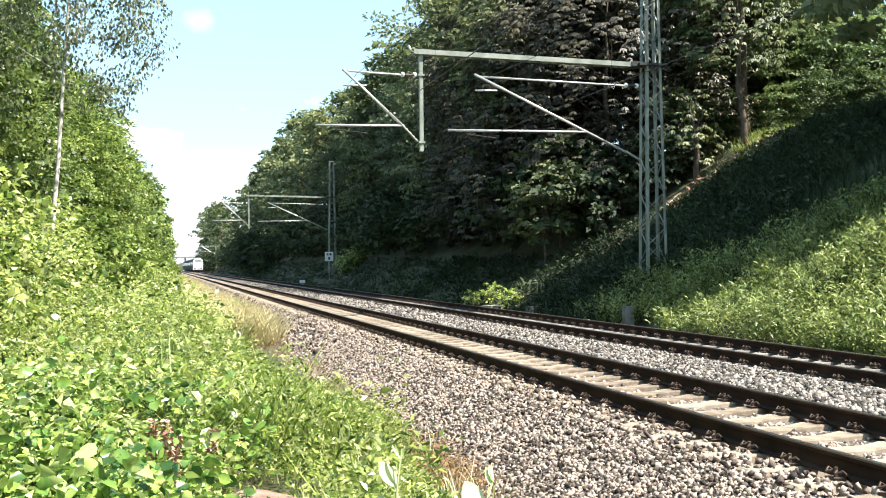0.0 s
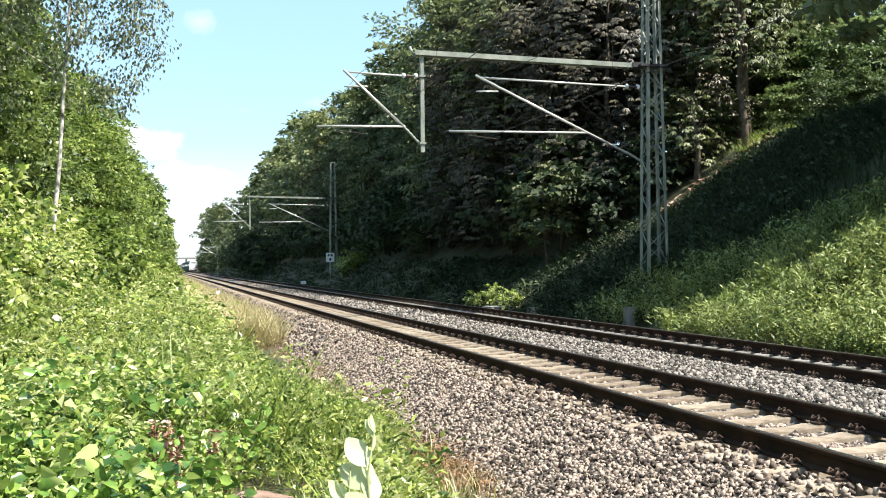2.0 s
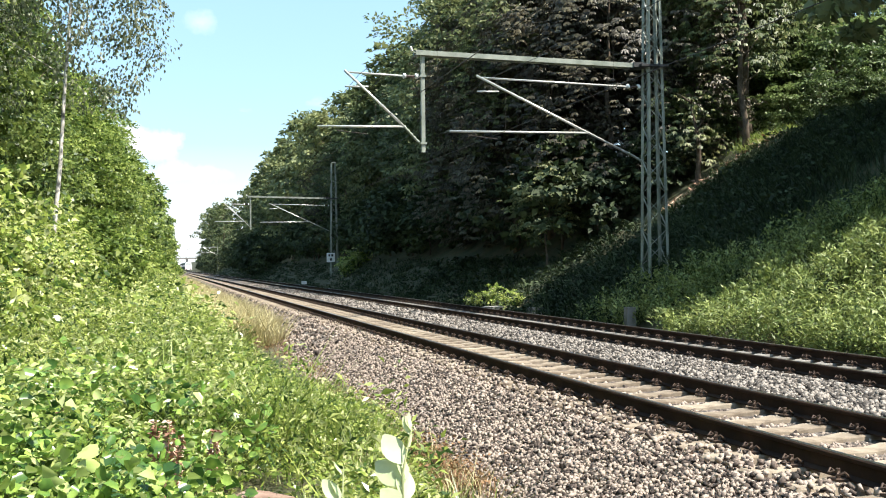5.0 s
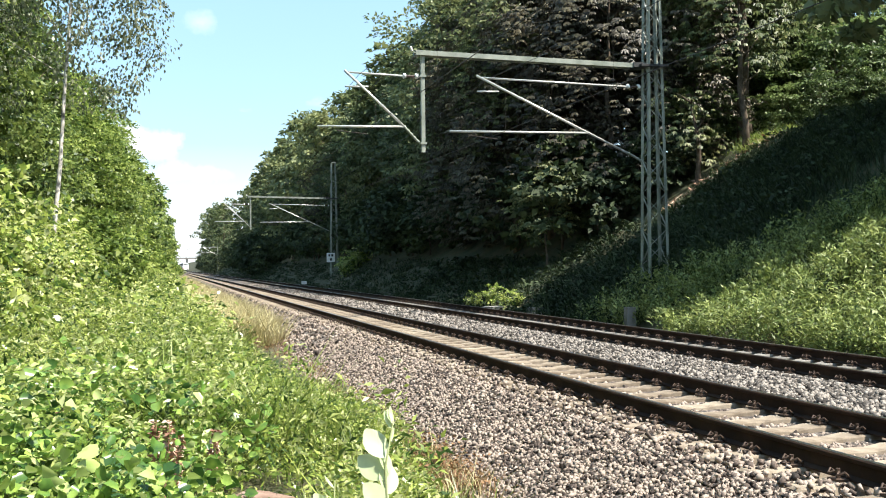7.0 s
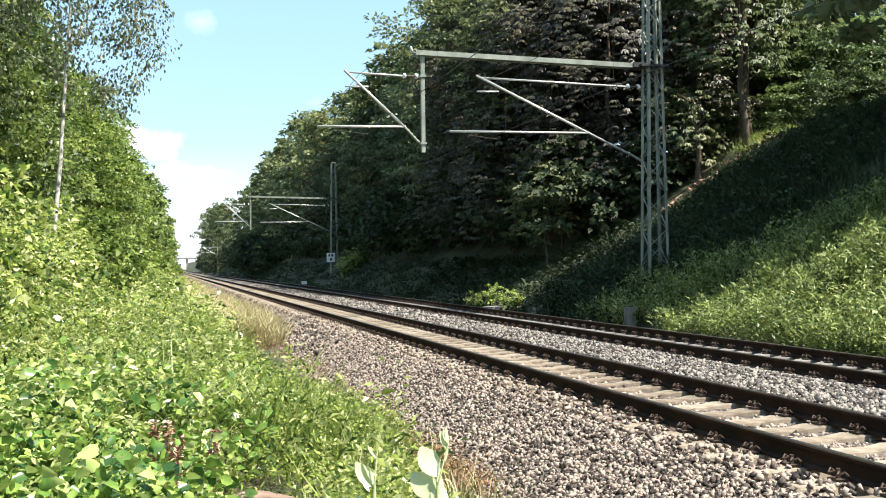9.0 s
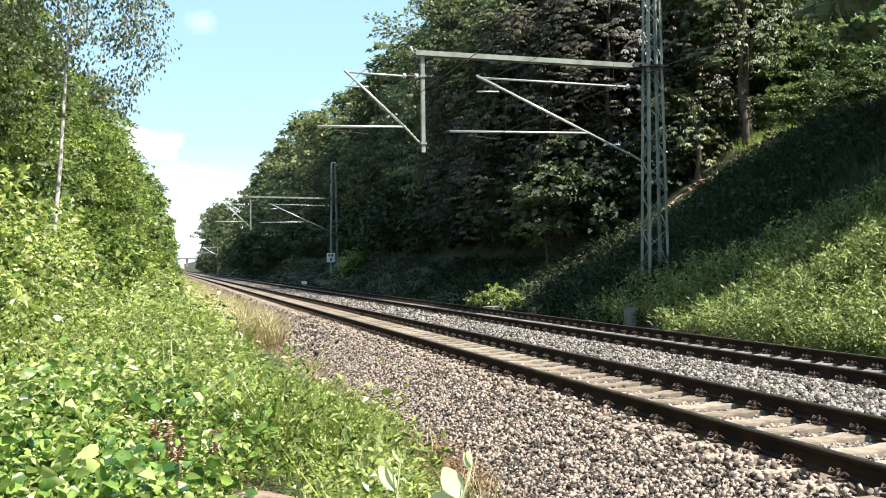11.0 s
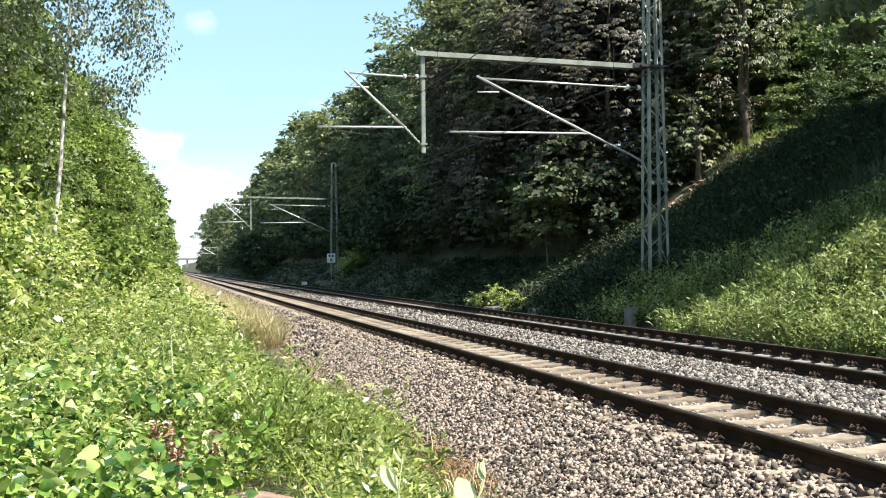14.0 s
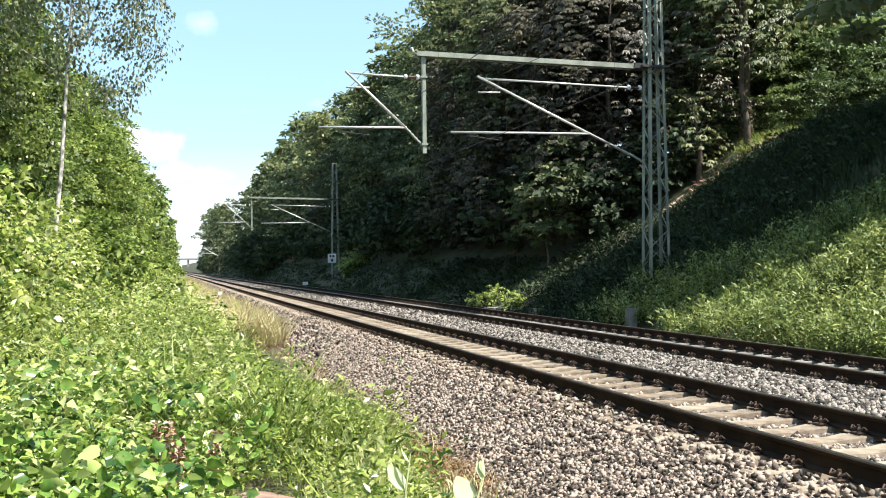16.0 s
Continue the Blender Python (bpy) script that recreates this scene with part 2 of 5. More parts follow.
def box(bm, x0, x1, y0, y1, z0, z1, bevel=0.0):
    made = bmesh.ops.create_cube(bm, size=1.0, matrix=Matrix.Translation(((x0 + x1) / 2, (y0 + y1) / 2, (z0 + z1) / 2)) @ Matrix.Diagonal((x1 - x0, y1 - y0, z1 - z0, 1)))
    if bevel:
        edges = {e for v in made["verts"] for e in v.link_edges}
        bmesh.ops.bevel(bm, geom=list(edges), offset=bevel, segments=2, affect="EDGES", profile=0.6)
    return bm


def tube(bm, points, radii, sides=8):
    """A tapered tube along points, closed at its ends."""
    rings = []
    pts = [Vector(p) for p in points]
    for i, p in enumerate(pts):
        way = (pts[min(i + 1, len(pts) - 1)] - pts[max(i - 1, 0)]).normalized()
        side = way.orthogonal().normalized() if i == 0 else (side - way * side.dot(way)).normalized()
        up = way.cross(side)
        r = radii[i] if isinstance(radii, (list, tuple)) else radii
        rings.append([bm.verts.new(p + (side * math.cos(a) + up * math.sin(a)) * r) for a in (2 * math.pi * k / sides for k in range(sides))])
    for a, b in zip(rings, rings[1:]):
        for k in range(sides):
            bm.faces.new((a[k], a[(k + 1) % sides], b[(k + 1) % sides], b[k]))
    bm.faces.new(rings[0][::-1])
    bm.faces.new(rings[-1])
    return bm


def bar(bm, a, b, w, h):
    """A straight bar of section w x h from a to b."""
    a, b = Vector(a), Vector(b)
    q = (b - a).to_track_quat("Z", "Y").to_matrix().to_4x4()
    m = Matrix.Translation((a + b) / 2) @ q @ Matrix.Diagonal((w, h, (b - a).length, 1))
    bmesh.ops.create_cube(bm, size=1.0, matrix=m)
    return bm


def unit(v):
    return v / np.maximum(np.linalg.norm(v, axis=-1, keepdims=True), 1e-9)


LEAF4, LEAF6 = [[0, 1, 2, 3]], [[0, 1, 2, 3], [0, 3, 4, 5]]


def leaves(base, way, up, length, width, shape=4, droop=0.25):
    """Folded leaf blades: base points, directions, upper sides, lengths; returns (count, shape, 3)."""
    way = unit(way)
    side = unit(np.cross(way, up))
    nrm = np.cross(side, way)
    l, w = length[:, None], (length * width)[:, None]
    if shape == 4:
        return np.stack([base, base + way * l * 0.42 + side * w + nrm * w * 0.35, base + way * l - nrm * l * droop, base + way * l * 0.42 - side * w + nrm * w * 0.35], 1)
    return np.stack([base, base + way * l * 0.25 + side * w * 0.9 + nrm * w * 0.35, base + way * l * 0.65 + side * w * 0.85 + nrm * (w * 0.3 - l * droop * 0.4),
                     base + way * l - nrm * l * droop, base + way * l * 0.65 - side * w * 0.85 + nrm * (w * 0.3 - l * droop * 0.4), base + way * l * 0.25 - side * w * 0.9 + nrm * w * 0.35], 1)


# ---- ground ----
TOE, RISE, CREST = 13.4, 0.62, 25.2


def ground_z(x, y):
    """Height of the bare ground: a bank beside the line, the track bed, and the cutting's slope."""
    pts = ((-400, 3.0), (-60, 2.0), (-12, 0.4), (-5, -0.15), (0.0, -0.45), (2.4, -0.72), (4.0, -0.78), (12.4, -0.72), (TOE, -0.5), (CREST, -0.5 + RISE * (CREST - TOE)), (34, 8.0), (80, 10.5), (400, 14))
    for (x0, z0), (x1, z1) in zip(pts, pts[1:]):
        if x <= x1:
            z = z0 + (z1 - z0) * max(0.0, (x - x0) / (x1 - x0))
            break
    else:
        z = pts[-1][1]
    wild = min(1.0, max(0.0, 2.0 - x) / 4) if x < 4 else min(1.0, max(0.0, x - TOE) / 3)
    return z + wild * (0.16 * noise.noise((x * 0.35, y * 0.3, 0)) + 0.35 * noise.noise((x * 0.08, y * 0.07, 5)))


def build_ground():
    xs = [-1500, -700, -400, -200, -120, -60, -30, -18, -12] + [-9 + 0.75 * i for i in range(18)] + [6, 9, 12.4, 12.9] + [TOE + 0.7 * i for i in range(30)] + [36, 42, 55, 80, 130, 200, 400, 700, 1500]
    ys = [-300, -120, -60, -30, -15, -8] + [-4 + 1.2 * i for i in range(60)] + [70 + 4 * i for i in range(24)] + [180, 220, 280, 360, 460, 600, 800, 1100, 1600, 2600, 4000]
    verts = [(x, y, ground_z(x, y)) for y in ys for x in xs]
    w = len(xs)
    faces = [(j * w + i, j * w + i + 1, (j + 1) * w + i + 1, (j + 1) * w + i) for j in range(len(ys) - 1) for i in range(w - 1)]
    ob = new("ground", mesh_of("ground", verts, faces, M["bank"], True))
    tagged(ob, "overgrown dark soil of a railway cutting with a steep bank", "ground", kind="structure")
    return ob


build_ground()

# ---- railway track ----
RAILS = (4.99, 6.49, 8.99, 10.49)
Y0, Y1 = 2.0, 1500.0


def sweep(name, profile, y0, y1, mat, steps=1):
    verts, faces, n = [], [], len(profile)
    for s in range(steps + 1):
        y = y0 + (y1 - y0) * s / steps
        verts += [(x, y, z) for x, z in profile]
    for s in range(steps):
        for k in range(n):
            faces.append((s * n + k, s * n + (k + 1) % n, (s + 1) * n + (k + 1) % n, (s + 1) * n + k))
    faces.append(tuple(range(n))[::-1])
    faces.append(tuple(range(steps * n, steps * n + n)))
    return mesh_of(name, verts, faces, mat)


# ballast bed under both tracks, one body with sloped shoulders
bed = tagged(new("ballast", sweep("ballast", [(2.75, -0.8), (12.9, -0.8), (12.6, -0.62), (11.75, -0.26), (8.85, -0.22), (8.4, -0.155), (7.2, -0.155), (6.65, -0.22), (4.8, -0.28), (4.3, -0.225), (2.95, -0.74)], Y0 - 40, Y1, M["gravel_bed"], 40)),
             "grey crushed stone ballast bed under two railway tracks", "ballast", kind="structure")

RAIL_PROFILE = [(-0.075, -0.172), (0.075, -0.172), (0.075, -0.16), (0.012, -0.143), (0.009, -0.05), (0.034, -0.038), (0.036, -0.012), (0.026, -0.002),
                (-0.026, -0.002), (-0.036, -0.012), (-0.034, -0.038), (-0.009, -0.05), (-0.012, -0.143), (-0.075, -0.16)]
RAIL_TOP = [(-0.024, -0.003), (0.024, -0.003), (0.024, 0.0), (-0.024, 0.0)]
rail_mesh = sweep("rail", RAIL_PROFILE, Y0 - 40, Y1, M["rail_side"], 8)
top_mesh = sweep("running_surface", RAIL_TOP, Y0 - 40, Y1, M["rail_top"], 8)
tracks = []
for name, xs in (("track_1", RAILS[:2]), ("track_2", RAILS[2:])):
    tr = thing(name, "railway track with rusty brown rails on concrete sleepers", "railway track", "parallel tracks", "structure")
    tracks.append(tr)
    for x in xs:
        r = child("rail", rail_mesh, tr, "rust-brown steel rail with a worn bright top", pose(x, 0, 0))
        child("running_surface", top_mesh, r)


def sleeper_bm():
    """A prestressed sleeper: high seats under the rails, a lower waist between them."""
    bm = bmesh.new()
    rows = []
    for x, zt, wb, wt in ((-1.3, -0.205, 0.15, 0.105), (-1.27, -0.185, 0.15, 0.11), (-0.95, -0.178, 0.15, 0.11), (-0.5, -0.178, 0.15, 0.11), (-0.32, -0.2, 0.13, 0.09), (0.32, -0.2, 0.13, 0.09),
                          (0.5, -0.178, 0.15, 0.11), (0.95, -0.178, 0.15, 0.11), (1.27, -0.185, 0.15, 0.11), (1.3, -0.205, 0.15, 0.105)):
        rows.append([bm.verts.new((x, -wb, -0.36)), bm.verts.new((x, -wt - 0.012, zt - 0.015)), bm.verts.new((x, -wt, zt)), bm.verts.new((x, wt, zt)), bm.verts.new((x, wt + 0.012, zt - 0.015)), bm.verts.new((x, wb, -0.36))])
    for a, b in zip(rows, rows[1:]):
        for k in range(5):
            bm.faces.new((a[k], b[k], b[k + 1], a[k + 1]))
    bm.faces.new(rows[0])
    bm.faces.new(rows[-1][::-1])
    return bm


def clip_bm(s):
    """A tension clamp: two bent loops on an angled guide plate with a screw; s is the side away from the rail."""
    bm = bmesh.new()
    box(bm, min(s * 0.08, s * 0.17), max(s * 0.08, s * 0.17), -0.07, 0.07, -0.18, -0.158)
    for d in (-1, 1):
        tube(bm, [(s * 0.062, d * 0.02, -0.150), (s * 0.075, d * 0.075, -0.14), (s * 0.13, d * 0.09, -0.10), (s * 0.17, d * 0.055, -0.125), (s * 0.13, d * 0.018, -0.11)], 0.0105, 5)
    tube(bm, [(s * 0.125, 0, -0.16), (s * 0.125, 0, -0.085)], 0.017, 6)
    return bm


clip_mesh = {}
for s in (-1, 1):
    me = bpy.data.meshes.new("rail_clip")
    b = clip_bm(s)
    b.to_mesh(me)
    b.free()
    me.materials.append(M["clip"])
    clip_mesh[s] = me
sleeper_mesh = bpy.data.meshes.new("sleeper")
b = sleeper_bm()
b.to_mesh(sleeper_mesh)
b.free()
sleeper_mesh.materials.append(M["sleeper"])
grey_sleeper_mesh = sleeper_mesh.copy()
grey_sleeper_mesh.materials[0] = M["sleeper_grey"]
PHASE = 8.634


def arrays(me):
    co = np.empty(len(me.vertices) * 3, np.float32)
    me.vertices.foreach_get("co", co)
    return co.reshape(-1, 3), [tuple(p.vertices) for p in me.polygons]


def joined(name, me, spots, mat):
    """One mesh with a copy of me at each spot."""
    co, faces = arrays(me)
    out = (co[None] + np.array(spots, np.float32)[:, None]).reshape(-1, 3)
    n = len(co)
    return mesh_of(name, out.tolist(), [tuple(i + k * n for i in f) for k in range(len(spots)) for f in faces], mat)


for tr, xs, near in ((tracks[0], RAILS[:2], 70), (tracks[1], RAILS[2:], 70)):
    mid = sum(xs) / 2
    for k in range(-45, 150):
        sl = child("sleeper", sleeper_mesh if tr is tracks[0] else grey_sleeper_mesh, tr, "", pose(mid, PHASE + 0.6 * k + (0.13 if tr is tracks[1] else 0), 0))
        if -8 <= k < near:
            for x in xs:
                for s in (-1, 1):
                    child("rail_clip", clip_mesh[s], sl, "rusty spring clip", pose(x - mid, 0, 0))
    tagged(child("sleeper", joined("far_sleepers", sleeper_mesh, [(mid, PHASE + 0.6 * k, 0) for k in range(150, 480)], M["sleeper"]), tr, "concrete sleepers further along the line"), kind="stuff")
    tagged(child("rail_clip", joined("far_clips", clip_mesh[-1], [(x, PHASE + 0.6 * k, 0) for k in range(near, 120) for x in xs], M["clip"]), tr, "rusty spring clips further along"), kind="stuff")


# ---- catenary masts ----
def lattice_mast(at, height, name="catenary_mast", label="grey-green galvanised steel lattice catenary mast with double cantilever"):
    """A tapered four-legged lattice mast on a concrete block."""
    mast = thing(name, label, "catenary mast", "catenary masts", at=at)
    b0, b1 = 0.37, 0.20

    def leg(sx, sy, z):
        w = b0 + (b1 - b0) * z / height
        return Vector((sx * w, sy * w * 0.8, z))

    for sx in (-1, 1):
        for sy in (-1, 1):
            bm = bmesh.new()
            a, c = leg(sx, sy, -0.3), leg(sx, sy, height)
            bar(bm, a + Vector((-sx * 0.04, 0, 0)), c + Vector((-sx * 0.04, 0, 0)), 0.09, 0.012)
            bar(bm, a + Vector((0, -sy * 0.04, 0)), c + Vector((0, -sy * 0.04, 0)), 0.012, 0.09)
            part("leg", bm, M["galvanised"], mast)
    z, k = 0.25, 0
    while z < height - 0.7:
        z2 = z + 0.62 - 0.012 * z
        for face in range(4):
            s = 1 if (k + face) % 2 else -1
            f = 1 if face % 2 else -1
            a, c = (leg(-s, f, z), leg(s, f, z2)) if face < 2 else (leg(f, -s, z), leg(f, s, z2))
            bm = bmesh.new()
            bar(bm, a, c, 0.045, 0.01)
            part("lattice_bar", bm, M["galvanised"], mast)
        z, k = z2, k + 1
    bm = bmesh.new()
    box(bm, -b1 - 0.02, b1 + 0.02, -b1, b1, height - 0.02, height + 0.03)
    part("cap_plate", bm, M["galvanised"], mast)
    bm = bmesh.new()
    box(bm, -0.62, 0.62, -0.55, 0.55, -1.6, 0.02, 0.03)
    part("footing", bm, M["concrete"], mast, "weathered concrete footing")
    return mast


def insulator_bm(a, b):
    bm = bmesh.new()
    a, b = Vector(a), Vector(b)
    n = 5
    pts, rad = [], []
    for i in range(n * 2 + 1):
        pts.append(a.lerp(b, i / (n * 2)))
        rad.append(0.05 if i % 2 else 0.03)
    tube(bm, pts, rad, 10)
    return bm


def cantilever(mast, x_root, z_top, z_low, x_peak, z_peak, x_tube, z_tube, name="cantilever"):
    """Bracket of tubes reaching towards -x from x_root: top tube, diagonal strut, steady tube and the drop arm that guides the wire."""
    o = mast.location
    L = lambda x, z, dy=0.0: (x - o.x, dy, z - o.z)
    bm = bmesh.new()
    tube(bm, [L(x_root - 0.45, z_top), L(x_peak - 0.05, z_peak)], 0.03, 8)
    tb = part("top_tube", bm, M["tube"], mast, "pale aluminium tube", smooth=True)
    ins = part("insulator", insulator_bm(L(x_root - 0.1, z_top), L(x_root - 0.46, z_top)), M["glaze"], mast, "dark brown ribbed insulator", smooth=True)
    for d in (0.12, 0.5):
        bm = bmesh.new()
        tube(bm, [L(x_root - d - 0.05, z_top + 0.01), L(x_root - d + 0.03, z_top + 0.01)], [0.085, 0.07], 14)
        part("shield", bm, M["insulator"], ins, "white round shield", smooth=True)
    bm = bmesh.new()
    xs, zs = x_root - 0.55, z_low + (z_peak - z_low) * 0.55 / (x_root - x_peak)
    tube(bm, [L(xs, zs), L(x_peak - 0.12, z_peak + 0.06)], 0.04, 8)
    part("strut", bm, M["tube"], mast, "pale aluminium diagonal tube", smooth=True)
    part("insulator", insulator_bm(L(x_root - 0.05, z_low), L(xs - 0.02, zs + 0.02)), M["galvanised"], mast, "dark ribbed insulator", smooth=True)
    fr = (z_tube - z_low) / (z_peak - z_low)
    x_join = x_root + (x_peak - x_root) * fr
    bm = bmesh.new()
    tube(bm, [L(x_join + 0.05, z_tube), L(x_tube, z_tube - 0.05)], 0.035, 8)
    part("steady_tube", bm, M["tube"], mast, "pale aluminium tube", smooth=True)
    bm = bmesh.new()
    tube(bm, [L(x_tube + 0.55, z_tube - 0.05), L(x_tube + 0.6, z_tube - 0.16), L(x_tube + 1.55, z_tube - 0.26)], 0.014, 6)
    part("steady_arm", bm, M["wire"], mast)
    bm = bmesh.new()
    tube(bm, [L(x_peak + 0.62, z_peak - 0.42), L(x_peak - 0.1, z_peak - 0.44)], 0.026, 8)
    part("short_arm", bm, M["tube"], mast, smooth=True)
    bm = bmesh.new()
    tube(bm, [L(x_peak + 0.85, z_peak - 0.45), L(x_peak + 0.82, z_tube + 0.02)], 0.006, 5)
    part("hanger", bm, M["wire"], mast)


def double_portal(y, base_z, height):
    mast = lattice_mast((15.52, y, base_z), height)
    o = mast.location
    bm = bmesh.new()
    for dy in (-0.14, 0.14):
        bar(bm, (14.78 - o.x, dy, 7.9 - o.z), (7.5 - o.x, dy, 8.02 - o.z), 0.05, 0.15)
    bar(bm, (14.85 - o.x, 0, 7.97 - o.z), (7.5 - o.x, 0, 8.09 - o.z), 0.2, 0.012)
    part("cross_beam", bm, M["galvanised"], mast, "pale grey-green steel cross beam")
    bm = bmesh.new()
    box(bm, -0.55, 0.42, -0.36, 0.36, 7.86 - o.z, 7.93 - o.z)
    box(bm, -0.75, -0.4, -0.2, 0.2, 7.84 - o.z, 8.0 - o.z)
    part("beam_bracket", bm, M["black"], mast, "dark steel bracket")
    bm = bmesh.new()
    box(bm, 7.68 - o.x, 7.8 - o.x, -0.07, 0.07, 4.95 - o.z, 8.0 - o.z, 0.01)
    box(bm, 7.64 - o.x, 7.84 - o.x, -0.1, 0.1, 5.2 - o.z, 5.26 - o.z)
    box(bm, 7.64 - o.x, 7.84 - o.x, -0.1, 0.1, 7.28 - o.z, 7.34 - o.z)
    part("drop_post", bm, M["galvanised"], mast, "grey-green hanging post")
    part("insulator", insulator_bm((7.42 - o.x, 0, 8.08 - o.z), (7.36 - o.x, 0, 8.22 - o.z)), M["insulator"], mast, smooth=True)
    cantilever(mast, 15.15, 7.22, 4.8, 9.6, 7.34, 8.6, 5.68)
    cantilever(mast, 7.68, 7.30, 5.24, 5.42, 7.36, 4.47, 5.74)
    return mast


double_portal(31.3, -0.1, 12.0)
m2 = double_portal(98.4, -0.1, 11.4)
m2["label"] = "grey steel lattice catenary mast with double cantilever beside dark trees"


def single_mast(x, y, way, height):
    """A slim single mast with one bracket; way -1 reaches to -x."""
    m = thing("catenary_mast", "slim grey catenary mast with a single bracket", "catenary mast", "catenary masts", at=(x, y, -0.6))
    bm = bmesh.new()
    box(bm, -0.08, 0.08, -0.02, 0.02, 0, height)
    box(bm, -0.10, -0.07, -0.10, 0.10, 0, height)
    box(bm, 0.07, 0.10, -0.10, 0.10, 0, height)
    part("post", bm, M["galvanised"], m)
    for name, a, c, r in (("top_tube", (0, 7.9), (way * 4.3, 7.9), 0.06), ("strut", (way * 0.15, 5.6), (way * 4.2, 7.9), 0.06), ("steady_tube", (way * 1.5, 6.3), (way * 5.0, 6.25), 0.05)):
        bm = bmesh.new()
        tube(bm, [(a[0], 0, a[1]), (c[0], 0, c[1])], r, 6)
        part(name, bm, M["tube"], m)
    return m


single_mast(14.7, 306, -1, 8.4)
single_mast(3.2, 300, 1, 9.5)
single_mast(14.7, 385, -1, 8.4)


# ---- overhead wires ----
def wire(points, radius, label):
    bm = bmesh.new()
    tube(bm, points, radius, 5)
    me = bpy.data.meshes.new("overhead_wire")
    bm.to_mesh(me)
    bm.free()
    me.materials.append(M["wire"])
    tagged(new("overhead_wire", me), label, "wire", "overhead wires")


def span(x0, x1, y0, y1, z, sag, steps=14):
    return [(x0 + (x1 - x0) * k / steps, y0 + (y1 - y0) * k / steps, z - sag * 4 * (k / steps) * (1 - k / steps)) for k in range(steps + 1)]


SUPPORTS = (-36, 31.3, 98.4, 165.5, 232, 306, 385)
for cx in (5.55, 9.65):
    run, low = [], []
    for i, (a, c) in enumerate(zip(SUPPORTS, SUPPORTS[1:])):
        s0, s1 = (0.2, -0.2) if i % 2 else (-0.2, 0.2)
        run += span(cx + s0, cx + s1, a, c, 7.3, 0.85)[:-1]
        low += span(cx + s0, cx + s1, a, c, 5.45, 0.02, 4)[:-1]
        for k in range(1, 7):
            f = k / 7
            x = cx + s0 + (s1 - s0) * f
            if i < 3:
                wire([(x, a + (c - a) * f, 5.45), (x, a + (c - a) * f, 7.3 - 3.4 * f * (1 - f))], 0.004, "thin dropper wire between two overhead wires")
    wire(run, 0.008, "dark carrying wire above a track")
    wire(low, 0.009, "dark contact wire above a track")
run = []
for a, c in zip(SUPPORTS, SUPPORTS[1:]):
    run += span(7.36, 7.36, a, c, 8.24, 0.8)[:-1]
wire(run, 0.009, "dark feeder wire above the line")


# ---- trackside small things ----
def mast_sign():
    s = thing("track_sign", "square white trackside sign with dark marks on a post", "sign", at=(14.45, 93.5, -0.15))
    bm = bmesh.new()
    box(bm, -0.38, 0.38, -0.015, 0.015, 2.0, 2.82, 0.01)
    pl = part("plate", bm, M["white_paint"], s)
    bm = bmesh.new()
    tube(bm, [(0, 0.05, -0.5), (0, 0.05, 2.7)], 0.03, 8)
    part("post", bm, M["galvanised"], s)
    for x0, x1, z0, z1 in ((-0.22, -0.06, 2.5, 2.7), (0.04, 0.22, 2.5, 2.7), (-0.08, 0.1, 2.12, 2.36)):
        bm = bmesh.new()
        box(bm, x0, x1, -0.022, -0.016, z0, z1)
        part("mark", bm, M["black"], pl, "dark bar")


mast_sign()


def marker_box(at):
    s = thing("trackside_box", "small white trackside box on a short post", "trackside box", at=at)
    bm = bmesh.new()
    box(bm, -0.22, 0.22, -0.15, 0.15, 0.35, 0.62, 0.03)
    part("housing", bm, M["white_paint"], s)
    bm = bmesh.new()
    box(bm, -0.05, 0.05, -0.05, 0.05, -0.6, 0.36)
    part("post", bm, M["galvanised"], s)


marker_box((11.95, 92.9, -0.45))


def concrete_post(at, w, hgt, tilt):
    bm = bmesh.new()
    box(bm, -w / 2, w / 2, -w * 0.35, w * 0.35, -0.5, hgt, 0.02)
    me = bpy.data.meshes.new("concrete_block")
    bm.to_mesh(me)
    bm.free()
    me.materials.append(M["concrete"])
    ob = tagged(new("concrete_block", me), "weathered grey concrete block half buried at the slope's foot", "concrete block", "blocks along the slope")
    ob.matrix_basis = pose(*at, 0, tilt, 6)


concrete_post((13.25, 28.4, -0.45), 0.3, 0.62, 0)
concrete_post((13.3, 36.6, -0.5), 0.55, 0.36, 2)
concrete_post((13.4, 41.0, -0.55), 1.3, 0.3, 0)


# ---- road bridge far along the line ----
def far_bridge():
    br = thing("road_bridge", "pale concrete road bridge far across the line", "bridge", at=(5, 900, 0))
    bm = bmesh.new()
    box(bm, -40, 40, -4, 4, 8.6, 10.0)
    part("deck", bm, M["concrete"], br)
    for x in (-16, -7.5, 13, 24):
        bm = bmesh.new()
        box(bm, x - 0.8, x + 0.8, -3, 3, -1, 8.6)
        part("pier", bm, M["concrete"], br)
    bm = bmesh.new()
    for z in (10.6, 11.1):
        box(bm, -40, 40, -4, -3.9, z - 0.06, z + 0.06)
    for k in range(33):
        box(bm, -40 + 2.5 * k - 0.06, -40 + 2.5 * k + 0.06, -4, -3.9, 10, 11.1)
    part("railing", bm, M["galvanised"], br)


far_bridge()


